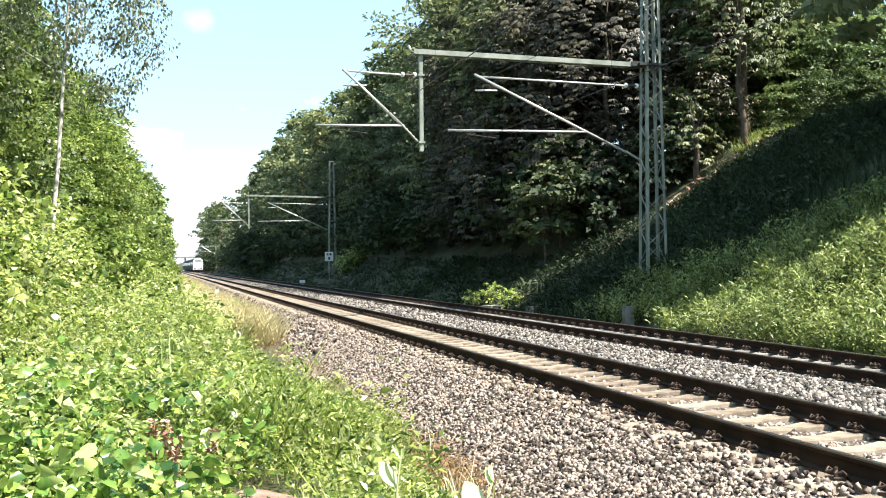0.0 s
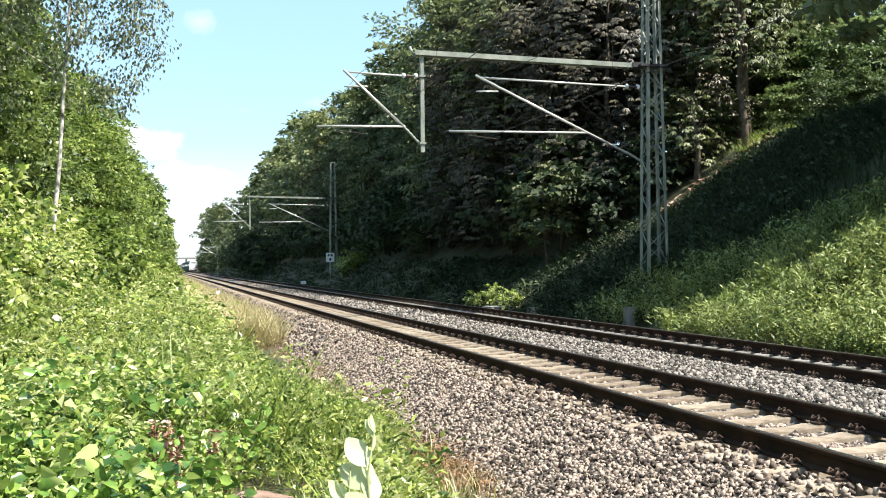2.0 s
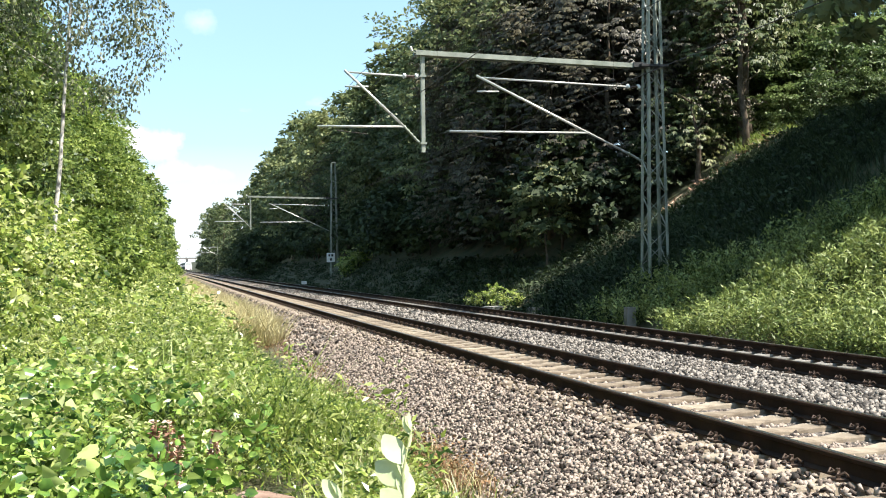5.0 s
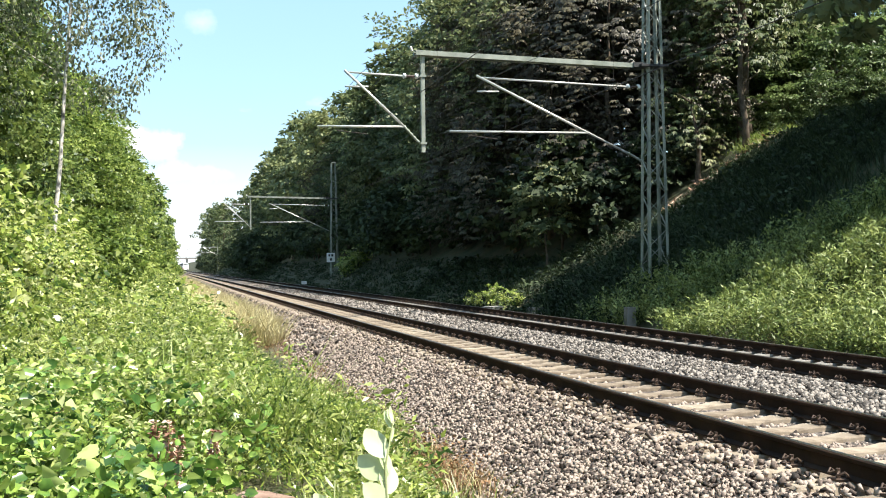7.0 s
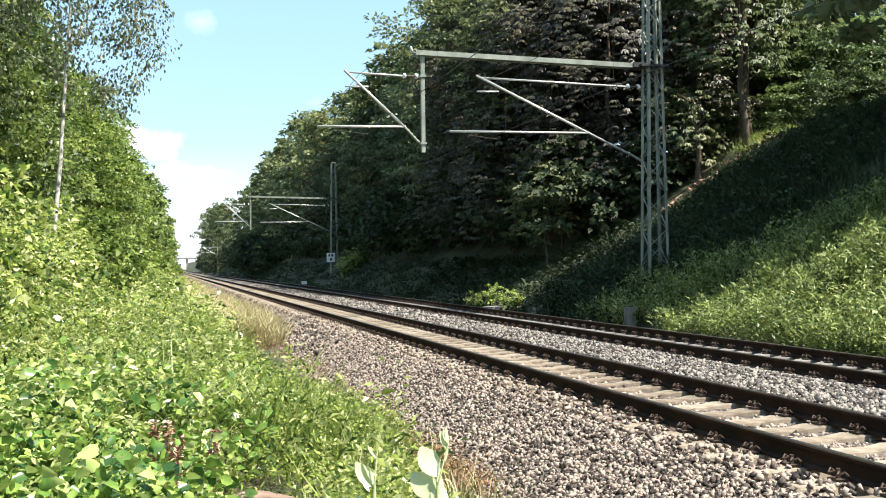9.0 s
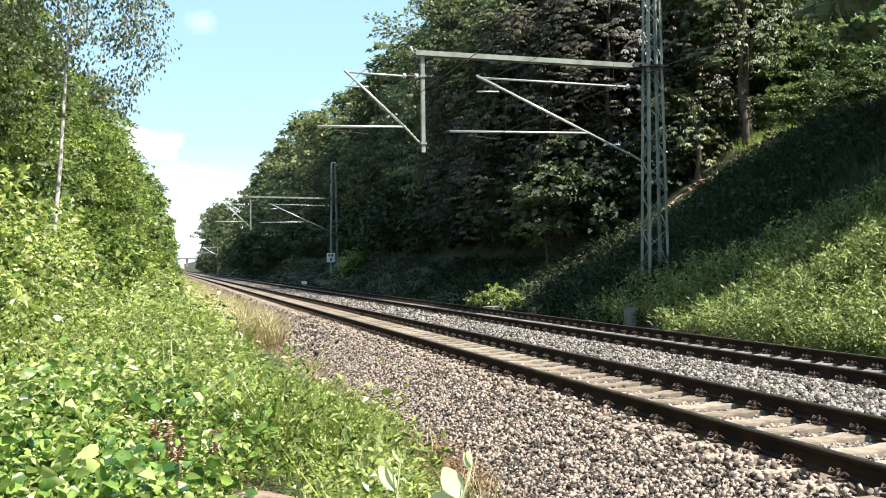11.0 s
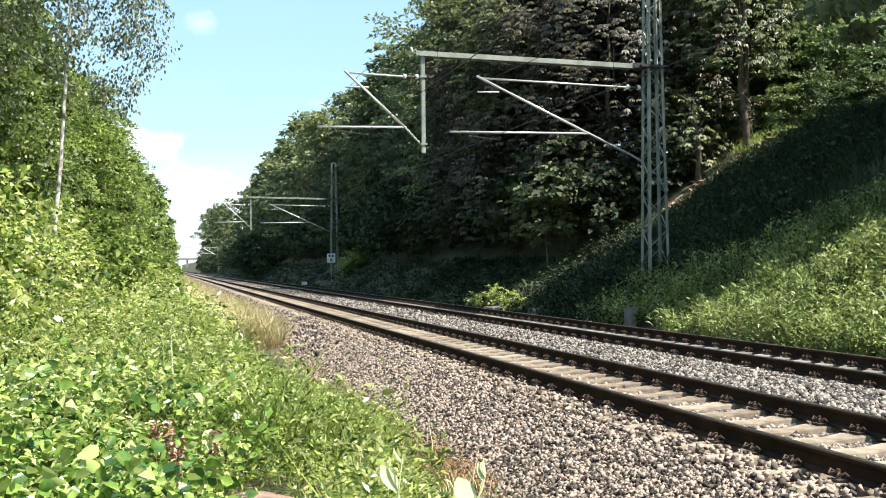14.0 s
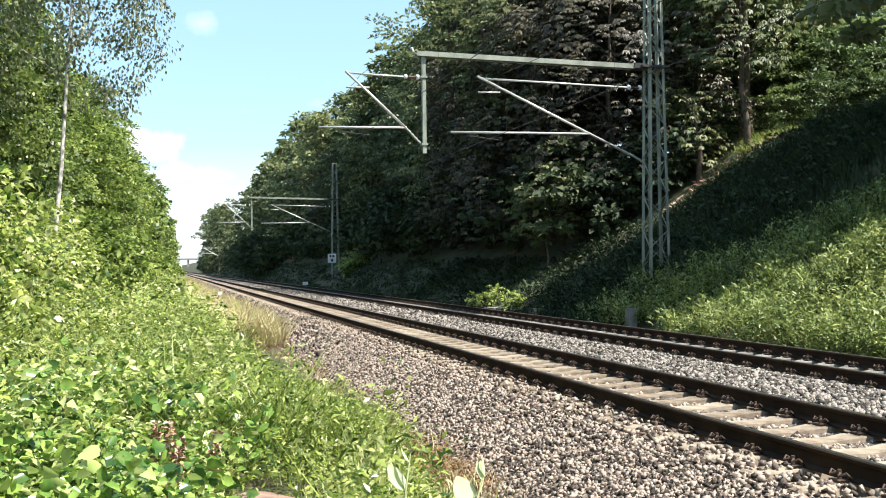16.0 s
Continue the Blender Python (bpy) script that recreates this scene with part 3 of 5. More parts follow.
# ---- train ----
def train():
    tr = thing("passenger_train", "passenger train with pale rounded end and dark green sides", "train", at=(9.74, 309, 0))
    cars = 6
    length = 25.6
    for k in range(cars):
        y = k * (length + 0.6)
        prof = [(-1.42, 0.55), (-1.45, 1.2), (-1.45, 2.7), (-1.32, 3.35), (-0.95, 3.8), (-0.4, 4.0), (0.4, 4.0), (0.95, 3.8), (1.32, 3.35), (1.45, 2.7), (1.45, 1.2), (1.42, 0.55)]
        end = k == 0
        rings = [(0.0, 0.9), (0.35, 0.975), (0.9, 1.0), (length, 1.0)] if end else [(0, 0.98), (0.15, 1.0), (length - 0.15, 1.0), (length, 0.98)]
        verts, n = [], len(prof)
        for dy, s in rings:
            verts += [(x * s, y + dy, 0.55 + (z - 0.55) * s) for x, z in prof]
        faces = [(i * n + j, (i + 1) * n + j, (i + 1) * n + (j + 1) % n, i * n + (j + 1) % n) for i in range(len(rings) - 1) for j in range(n)]
        faces += [tuple(range(n)), tuple(range((len(rings) - 1) * n, len(rings) * n))[::-1]]
        me = mesh_of("carriage", verts, faces, M["train_side"])
        if end:
            me.materials.append(M["train_pale"])
            for i, p in enumerate(me.polygons):
                if i < n or i == len(faces) - 2:
                    p.material_index = 1
        car = child("carriage", me, tr, "pale-ended last carriage" if end else "dark green carriage")
        for sx in (-1, 1):
            for w in range(9):
                bm = bmesh.new()
                box(bm, min(sx * 1.445, sx * 1.462), max(sx * 1.445, sx * 1.462), y + 2.4 + w * 2.4, y + 3.9 + w * 2.4, 1.9, 2.75)
                part("window", bm, M["glass"], car, "dark tinted window")
        bm = bmesh.new()
        for by in (4, length - 4):
            box(bm, -1.2, 1.2, y + by - 1.7, y + by + 1.7, 0.3, 0.62, 0.05)
            for wy in (-1.25, 1.25):
                for sx in (-1, 1):
                    tube(bm, [(sx * 0.70, y + by + wy, 0.46), (sx * 0.82, y + by + wy, 0.46)], 0.46, 16)
        part("bogie", bm, M["train_dark"], car, "dark bogies with steel wheels")
        if end:
            bm = bmesh.new()
            box(bm, -0.95, 0.95, y - 0.02, y + 0.02, 2.95, 3.25, 0.015)
            part("end_window", bm, M["glass"], car, "dark end window")
            for sx in (-1, 1):
                bm = bmesh.new()
                tube(bm, [(sx * 1.0, y - 0.03, 1.15), (sx * 1.0, y + 0.02, 1.15)], 0.11, 12)
                part("tail_light", bm, M["tail"], car, "red tail light")
            for sx in (-1, 1):
                bm = bmesh.new()
                tube(bm, [(sx * 0.87, y - 0.45, 0.85), (sx * 0.87, y + 0.05, 0.85)], 0.08, 10)
                tube(bm, [(sx * 0.87, y - 0.5, 0.85), (sx * 0.87, y - 0.45, 0.85)], 0.22, 12)
                part("buffer", bm, M["train_dark"], car, "dark round buffer")
    return tr


passenger_train = train()


# ---- trees ----
def trunk_bm(height, r0, limbs, lean=0.3, seed=0, reach=1.0, limbs_from=0.35):
    rs = random.Random(seed)
    bm = bmesh.new()
    pts = [Vector((0, 0, -0.4))]
    for k in range(1, 7):
        pts.append(Vector((lean * (k / 6) ** 2 * rs.uniform(0.6, 1.3) + rs.uniform(-0.08, 0.08), rs.uniform(-0.12, 0.12), height * k / 6)))
    tube(bm, pts, [r0 * 1.25] + [r0 * (1 - 0.14 * k) for k in range(1, 7)], 8)
    for k in range(limbs):
        f = rs.uniform(limbs_from, 0.95)
        i = min(5, int(f * 6))
        p = pts[i].lerp(pts[i + 1], f * 6 - i)
        a, ln = rs.uniform(0, 6.28), height * rs.uniform(0.18, 0.34) * reach
        d = Vector((math.cos(a), math.sin(a), rs.uniform(0.35, 1.0))).normalized()
        q = p + d * ln * 0.5 + Vector((0, 0, 0.1))
        tube(bm, [p, q, p + d * ln + Vector((0, 0, ln * 0.15))], [r0 * 0.28, r0 * 0.17, r0 * 0.05], 5)
    return bm


def crown_arrays(height, low, radius, clumps, per, size, seed, spread=0.85, flat=0.75, hang=0.0, shape=4, width=0.34):
    """Leaf clumps on an uneven, gappy crown between heights low and height."""
    g = np.random.default_rng(seed)
    n = clumps
    f = g.random(n) ** 0.8
    z = low + (height - low) * f
    env = np.sqrt(np.clip(1 - (2 * f - 0.85) ** 2 / 1.45, 0.05, 1)) * radius
    a = g.random(n) * 2 * np.pi
    lobes = 1 + 0.28 * np.sin(3 * a + seed) + 0.15 * np.sin(5 * a + z * 0.9)
    r = env * lobes * np.sqrt(g.uniform(0.25, 1.0, n)) * np.where(g.random(n) < 0.12, 1.2, 1.0)
    c = np.stack([np.cos(a) * r, np.sin(a) * r, z + g.normal(0, 0.2, n)], 1)
    cr = spread * g.uniform(0.55, 1.25, n)
    d = unit(g.normal(size=(n, per, 3)))
    d[..., 2] = np.abs(d[..., 2]) * 0.9 - 0.25
    base = c[:, None] + d * (cr[:, None, None] * np.sqrt(g.random((n, per, 1)))) * np.array([1, 1, flat])
    out = unit(c - np.array([0, 0, (low + height) / 2]))[:, None]
    way = unit(d + 0.5 * out + g.normal(0, 0.45, (n, per, 3)) + np.array([0, 0, -0.25 - hang]))
    up = unit(np.array([0, 0, 0.75]) + 1.0 * out + g.normal(0, 0.45, (n, per, 3)))
    ln = size * g.uniform(0.6, 1.35, n * per)
    return leaves(base.reshape(-1, 3), way.reshape(-1, 3), up.reshape(-1, 3), ln, width, shape)


def rosette_arrays(height, low, radius, clumps, per, size, seed, spread=0.9, fullness=0.55):
    """Hanging hand-shaped leaves of five leaflets on the outside of an uneven crown that reaches low."""
    g = np.random.default_rng(seed)
    f = g.random(clumps) ** 0.9
    a = g.random(clumps) * 2 * np.pi
    env = np.clip(1 - np.abs(2 * f - 0.8) ** 2.6 / 1.55, 0.06, 1) * radius * (1 + 0.2 * np.sin(3 * a + seed) + 0.16 * np.sin(4 * a + 7 * f))
    r = env * (fullness + (1 - fullness) * g.random(clumps)) ** 0.6
    c = np.stack([np.cos(a) * r, np.sin(a) * r, low + (height - low) * f], 1)
    n = clumps * per
    d = unit(g.normal(size=(n, 3))) * (spread * g.random((n, 1)) ** 0.5) * np.array([1, 1, 0.55])
    hub = np.repeat(c, per, 0) + d
    out = unit(np.repeat(c, per, 0) * np.array([1, 1, 0]) + d + g.normal(0, 0.5, (n, 3)))
    out[:, 2] = 0
    out = unit(out)
    side = np.stack([-out[:, 1], out[:, 0], np.zeros(n)], 1)
    ln = size * g.uniform(0.7, 1.25, n)
    dip = g.uniform(0.15, 0.95, (n, 1))
    rows = []
    for k, turn in enumerate((-1.35, -0.65, 0.0, 0.65, 1.35)):
        way = out * math.cos(turn) + side * math.sin(turn) + np.array([0, 0, -1.0]) * dip
        up = np.array([0, 0, 1.0]) + out * (0.5 + dip) + g.normal(0, 0.12, (n, 3))
        rows.append(leaves(hub, way, up, ln * (1 - 0.09 * abs(k - 2)), 0.2, 4, 0.3))
    v = np.concatenate(rows)
    v[:, 1] += (v[:, 2] - v[:, 0]) * 0.14
    v[:, 3] += (v[:, 2] - v[:, 0]) * 0.14
    return v


def chestnut(name, label, height, low, radius, clumps, per, size, leaf, r0, seed, limbs=9, group="", lean=0.3, spread=0.9, shift=(0, 0, 0)):
    t = thing(name, label, "tree", group)
    part("trunk", trunk_bm(height * 0.86, r0, limbs, lean, seed=seed), M["bark"], t, smooth=True)
    v = rosette_arrays(height, low, radius, clumps, per, size, seed, spread)
    child("crown", quads_mesh("crown", v, 4, leaf, LEAF4), t, "", pose(*shift))
    return t


def tree(name, label, height, low, radius, clumps, per, size, leaf, bark, r0, seed, limbs=9, group="", reach=1.0, **kw):
    t = thing(name, label, "tree", group)
    part("trunk", trunk_bm(height * 0.86, r0, limbs, seed=seed, reach=reach, limbs_from=0.35 if reach == 1.0 else 0.5), bark, t, smooth=True)
    arr = crown_arrays(height, low, radius, clumps, per, size, seed, **kw)
    child("crown", quads_mesh("crown", arr, arr.shape[1], leaf, LEAF4 if arr.shape[1] == 4 else LEAF6), t)
    return t


def put(src, spots):
    """The first spot takes the tree itself, the others take copies; a spot is x, y, turn, size."""
    for k, (x, y, turn, s) in enumerate(spots):
        m = pose(x, y, ground_z(x, y) - 0.1, 0, 0, turn) @ Matrix.Diagonal((s, s, s * (1 + 0.06 * math.sin(x * 3 + y)), 1))
        if k == 0:
            src.matrix_basis = m
        else:
            c = copy_thing(src, Matrix.Identity(4))
            c.matrix_basis = m


rs = random.Random(11)
G = "trees of the wood"
OAK, MAPLE, NUT = "tall dark green broadleaf tree in a dense wood", "tall broadleaf tree with dark green uneven crown", "chestnut tree with large browning leaves, coloured dark for shade"
oak = [tree("oak_tree", OAK, 15, 2.0, 4.6, 330, 38, 0.27, M["leaf_wood"], M["bark"], 0.24, 21, group=G),
       tree("maple_tree", MAPLE, 16.5, 2.5, 4.2, 330, 38, 0.28, M["leaf_wood"], M["bark"], 0.22, 35, group=G),
       chestnut("chestnut_tree", NUT, 14, 0.3, 4.4, 330, 10, 0.3, M["leaf_nut_shade"], 0.2, 48, group=G),
       tree("oak_tree", OAK, 15, 2.0, 4.8, 150, 24, 0.52, M["leaf_wood"], M["bark"], 0.24, 22, limbs=5, group=G),
       tree("maple_tree", MAPLE, 16.5, 2.5, 4.4, 150, 24, 0.55, M["leaf_wood"], M["bark"], 0.22, 36, limbs=5, group=G)]
shrub = tree("shrub", "shrub at the foot of the wood, leaves coloured dark for shade", 4.2, 0.3, 2.4, 85, 18, 0.32, M["leaf_shrub_shade"], M["bark"], 0.06, 52, limbs=6, group="shrubs at the wood's edge", spread=0.6)

spots = {k: [] for k in range(5)}
y = 43.0
while y < 280:
    for row, x in enumerate((19.6, 24.0, 29.5)):
        if (y > 200 and row == 1) or (row == 2 and not 58 < y < 80) or (row == 1 and y < 50):
            continue
        xx, yy = x + rs.uniform(-1, 1), y + rs.uniform(-1.5, 1.5) + row * 2
        if 82 < y < 106 and row == 0:
            xx += 1.4
        if 200 < y < 306 and row == 0:
            xx += 2.2
        if y < 47 and row == 0:
            yy += 3.5
        kind = rs.choice((0, 1, 2, 2) if y < 70 else (0, 1, 1, 0, 2)) if (y < 120 and row == 0) or (y < 72 and row == 1) else rs.choice((3, 4))
        if 60 < y < 100 and row == 0:
            xx += 1.5
        turn, size = rs.uniform(0, 360), rs.uniform(0.95, 1.22) * (0.93 if row == 0 else 1.08) * (0.9 if 74 < y < 95 else 1.0)
        if 74 < y < 112 and row == 0:
            size *= 0.86
        if 105 < y < 132:
            size = min(size, 1.0)
        if y > 58:
            spots[kind].append((xx, yy, turn, size))
    y += 5.2 if y < 130 else 9.0
for x, y, s in ((18.5, 346.5, 1.3), (18.5, 376.5, 1.3), (19, 421, 1.4), (22, 445, 1.1), (25, 480, 1.2), (29, 530, 1.3), (32, 600, 1.3), (36, 680, 1.4)):
    spots[rs.choice((3, 4))].append((x, y, rs.uniform(0, 360), s))
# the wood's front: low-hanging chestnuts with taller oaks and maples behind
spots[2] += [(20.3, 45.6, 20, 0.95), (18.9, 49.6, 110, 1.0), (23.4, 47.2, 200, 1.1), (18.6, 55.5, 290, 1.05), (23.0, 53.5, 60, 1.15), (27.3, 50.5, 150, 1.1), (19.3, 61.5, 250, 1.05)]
spots[0] += [(23.0, 75.5, 75, 1.13), (22.6, 58.5, 40, 1.1), (27.5, 57.5, 140, 1.2)]
spots[1] += [(24.3, 84.0, 100, 1.14), (25.4, 53.8, 220, 1.1), (31.0, 54.5, 320, 1.1)]
for i in range(5):
    put(oak[i], spots[i])
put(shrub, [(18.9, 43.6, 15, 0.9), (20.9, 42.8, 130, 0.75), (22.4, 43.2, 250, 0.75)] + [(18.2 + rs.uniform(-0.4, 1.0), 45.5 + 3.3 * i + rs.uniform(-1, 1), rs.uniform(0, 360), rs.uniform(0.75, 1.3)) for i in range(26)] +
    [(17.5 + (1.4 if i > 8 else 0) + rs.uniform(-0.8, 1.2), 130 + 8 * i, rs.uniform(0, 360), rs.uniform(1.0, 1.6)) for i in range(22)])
# thicket shares the shrubs' leaf colour, darkened for shade
thicket = tree("shrub", "shrub at the foot of the wood, leaves coloured dark for shade", 4.2, 0.2, 2.6, 90, 18, 0.38, M["leaf_shrub_shade"], M["bark"], 0.06, 53, limbs=4, group="shrubs at the wood's edge", spread=0.8)
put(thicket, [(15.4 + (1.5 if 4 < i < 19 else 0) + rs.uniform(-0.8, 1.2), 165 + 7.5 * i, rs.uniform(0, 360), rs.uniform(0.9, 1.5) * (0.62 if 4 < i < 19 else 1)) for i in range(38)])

# trees along the top of the slope, whose shade falls over its upper part
crest = tree("lime_tree", "tall broadleaf tree on top of the slope behind the undergrowth", 13, 3.6, 3.9, 300, 34, 0.27, M["leaf_wood"], M["bark"], 0.2, 63, group="trees on the slope's top")
put(crest, [(29.0, 47.5, 50, 1.05), (33, 58, 140, 1.0), (39, 56, 200, 1.1), (36, 66, 330, 1.1), (44, 62, 90, 1.1), (33.5, 51, 250, 0.95)])
edge_tree = chestnut("chestnut_tree", "young chestnut with a sunlit bare trunk at the wood's edge", 9.2, 3.6, 2.7, 150, 8, 0.27, M["leaf_nut_lit"], 0.16, 64, limbs=6, group="trees on the slope's top", lean=-0.7, shift=(-0.2, 0.6, 0))
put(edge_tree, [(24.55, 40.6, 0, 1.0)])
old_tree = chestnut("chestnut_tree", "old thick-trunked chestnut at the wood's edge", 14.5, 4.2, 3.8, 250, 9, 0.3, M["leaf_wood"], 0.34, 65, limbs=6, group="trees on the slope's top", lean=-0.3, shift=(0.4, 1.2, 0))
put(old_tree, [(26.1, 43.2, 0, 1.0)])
low_tree = chestnut("chestnut_tree", "small chestnut with hanging leaves and a short red-brown trunk", 4.2, 1.0, 1.6, 44, 6, 0.24, M["leaf_nut_lit"], 0.15, 67, limbs=5, group="trees on the slope's top", lean=-0.4, shift=(-0.5, 0.7, 0))
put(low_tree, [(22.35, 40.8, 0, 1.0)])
# sunlight on these two chestnuts is partly put into the leaf colour
lit_tree = chestnut("chestnut_tree", "young chestnut before the dark wood, leaves coloured light for sun", 5.2, 1.6, 1.25, 75, 7, 0.24, M["leaf_nut_lit"], 0.06, 68, limbs=5, group="trees of the wood", spread=0.5)
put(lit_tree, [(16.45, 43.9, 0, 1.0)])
pale_tree = chestnut("chestnut_tree", "tall chestnut with upper crown leaves coloured light for sun", 15.0, 7.0, 3.0, 190, 9, 0.3, M["leaf_nut_lit"], 0.2, 69, limbs=7, group="trees of the wood")
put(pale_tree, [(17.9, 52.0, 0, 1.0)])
beech = tree("beech_tree", "dense beech tree on top of the slope", 15, 2.5, 4.4, 250, 34, 0.42, M["leaf_wood"], M["bark"], 0.24, 66, limbs=5, group="trees on the slope's top")
put(beech, [(27.3, 29.8, 300, 0.98), (31.4, 30.2, 0, 0.85), (25.9, 27.0, 60, 1.2), (27.2, 23.0, 130, 1.16), (29.0, 19.0, 190, 1.2), (31.2, 15.0, 240, 0.9), (33.7, 11, 300, 1.0), (34.5, 5, 20, 1.0), (35, -3, 80, 1.0), (32, 26.5, 150, 1.0), (35.5, 21, 200, 1.0)])
under = tree("hazel_bush", "green hazel bush in the undergrowth on the slope's top", 4.6, 0.2, 2.2, 130, 26, 0.2, M["leaf_hazel"], M["bark"], 0.05, 57, limbs=7, group="undergrowth on the slope's top", spread=0.55)
put(under, [(27.0, 41.6, 5, 0.5), (28.4, 40.6, 95, 0.55), (29.6, 39.4, 275, 0.5), (30.8, 39.9, 50, 0.7), (28.6, 43.6, 0, 0.85), (30.4, 42.2, 70, 0.95), (32, 40, 140, 0.8), (33, 42.5, 210, 1.1), (30.5, 46, 280, 1.2), (34.5, 40, 20, 1.0), (36.5, 43.5, 99, 1.2),
            (32.5, 46.5, 160, 1.2), (35.5, 48, 10, 1.4), (38.5, 40, 250, 1.2), (39, 46, 300, 1.4), (33.6, 36.5, 200, 0.8), (37.5, 36, 130, 1.0), (27.2, 45.5, 60, 1.0), (24.6, 44.2, 160, 0.8), (26.8, 48.2, 20, 1.1), (28.0, 46.0, 200, 1.0), (25.2, 47.0, 320, 1.0), (29.5, 52.5, 75, 1.4), (41, 50, 40, 1.6), (36, 53, 90, 1.6), (31.5, 50, 130, 1.5)])

# ---- left bank: hedge of young trees and a birch ----
L = "trees beside the line"
LOCUST, ASH = "bright green young locust tree beside the line", "bright green leafy ash tree beside the line"
robinia = [tree("locust_tree", LOCUST, 10.5, 0.6, 2.7, 300, 52, 0.165, M["leaf_edge"], M["bark"], 0.12, 71, group=L, spread=0.56),
           tree("ash_tree", ASH, 12, 0.8, 2.9, 310, 52, 0.17, M["leaf_ash"], M["bark"], 0.14, 83, group=L, spread=0.58),
           tree("locust_tree", LOCUST, 10.5, 0.6, 2.8, 150, 26, 0.38, M["leaf_edge"], M["bark"], 0.12, 72, limbs=5, group=L, spread=0.7),
           tree("ash_tree", ASH, 12, 0.8, 3.0, 150, 26, 0.4, M["leaf_ash"], M["bark"], 0.14, 84, limbs=5, group=L, spread=0.7)]
bush = tree("bush", "bright green leafy bush beside the line", 3.2, 0.1, 1.7, 130, 24, 0.19, M["leaf_edge"], M["bark"], 0.04, 91, limbs=6, group="bushes beside the line", spread=0.45)
sp = {k: [] for k in range(4)}
y = -14.0
while y < 260:
    for row, x in enumerate((-5.2, -8.6)):
        shift = min(4.2, max(0.0, (y - 60) / 42)) + (0.45 if y > 38 else 0.0) - (1.4 if y < 50 else 0.0) - (4.0 if y < 21 else 0.0)
        if row == 1 and y > 110:
            continue
        kind = rs.choice((0, 1)) if 21 < y < 80 and row == 0 else rs.choice((2, 3))
        sp[kind].append((x + shift + rs.uniform(-0.5, 0.5), y + rs.uniform(-1, 1) + row * 1.6, rs.uniform(0, 360), rs.uniform(0.85, 1.1) * ((1.0 if row == 0 else 1.2) if y < 46 else 1.0)))
    y += 4.0 if y < 90 else 7.5
for i in range(4):
    put(robinia[i], sp[i])
near_bush = tree("bush", "bright green leafy bush beside the line", 3.0, 0.1, 1.6, 170, 26, 0.13, M["leaf_herb"], M["bark"], 0.035, 92, limbs=8, group="bushes beside the line", spread=0.42)
put(near_bush, [(-3.9 + rs.uniform(-0.5, 0.5), 13 + 1.9 * i, rs.uniform(0, 360), rs.uniform(0.6, 1.15)) for i in range(14)])
put(bush, [(-3.3 + min(3.4, max(0.0, (40 + 2.3 * i - 60) / 42)) + rs.uniform(-0.4, 0.4), 40 + 2.3 * i, rs.uniform(0, 360), rs.uniform(0.7, 1.2)) for i in range(24)])
far_bush = tree("bush", "bright green leafy bush beside the line", 3.2, 0.1, 1.8, 60, 16, 0.4, M["leaf_edge"], M["bark"], 0.04, 93, limbs=4, group="bushes beside the line", spread=0.6)
put(far_bush, [(-2.9 + min(4.3, (95 + 6 * i - 60) / 42) + rs.uniform(-0.4, 0.4), 95 + 6 * i, rs.uniform(0, 360), rs.uniform(0.7, 1.1)) for i in range(30)])
birch = tree("birch_tree", "slender birch with pale trunk and thin hanging foliage", 15.0, 6.2, 2.5, 620, 34, 0.1, M["leaf_birch"], M["birch_bark"], 0.078, 99, limbs=20, reach=0.42, hang=1.2, spread=0.55, flat=1.9)
[c for c in birch.children if c.name.startswith("crown")][0].location = (0.35, -0.3, -0.5)
put(birch, [(-2.95, 29.5, 0, 1.0)])
birch.matrix_basis = birch.matrix_basis @ pose(0, 0, 0, 0, 2.6, 0)


# ---- herbs and grass ----
def herb_arrays(xy, hts, per, size, g, shape=4, width=0.3, sprawl=0.22, tilt=0.6, rise=0.1):
    """Leafy upright herbs: per leaves round each stem."""
    n = len(xy)
    z0 = np.array([ground_z(x, y) for x, y in xy])
    f = g.uniform(0.12, 1.0, (n, per)) ** 0.8
    a = g.random((n, per)) * 2 * np.pi
    lean = g.normal(0, 0.16, (n, 2))
    z = z0[:, None] + hts[:, None] * f
    bx = xy[:, None, 0] + lean[:, None, 0] * f * hts[:, None] + np.cos(a) * sprawl * g.random((n, per))
    by = xy[:, None, 1] + lean[:, None, 1] * f * hts[:, None] + np.sin(a) * sprawl * g.random((n, per))
    base = np.stack([bx, by, z], -1)
    way = np.stack([np.cos(a), np.sin(a), g.normal(rise, 0.6, (n, per))], -1)
    up = np.array([0, 0, 1.0]) + g.normal(0, tilt, (n, per, 3))
    ln = size * (g.uniform(0.45, 1.2, n * per) + 0.7 * g.random(n * per) ** 5)
    return leaves(base.reshape(-1, 3), way.reshape(-1, 3), up.reshape(-1, 3), ln, width, shape)


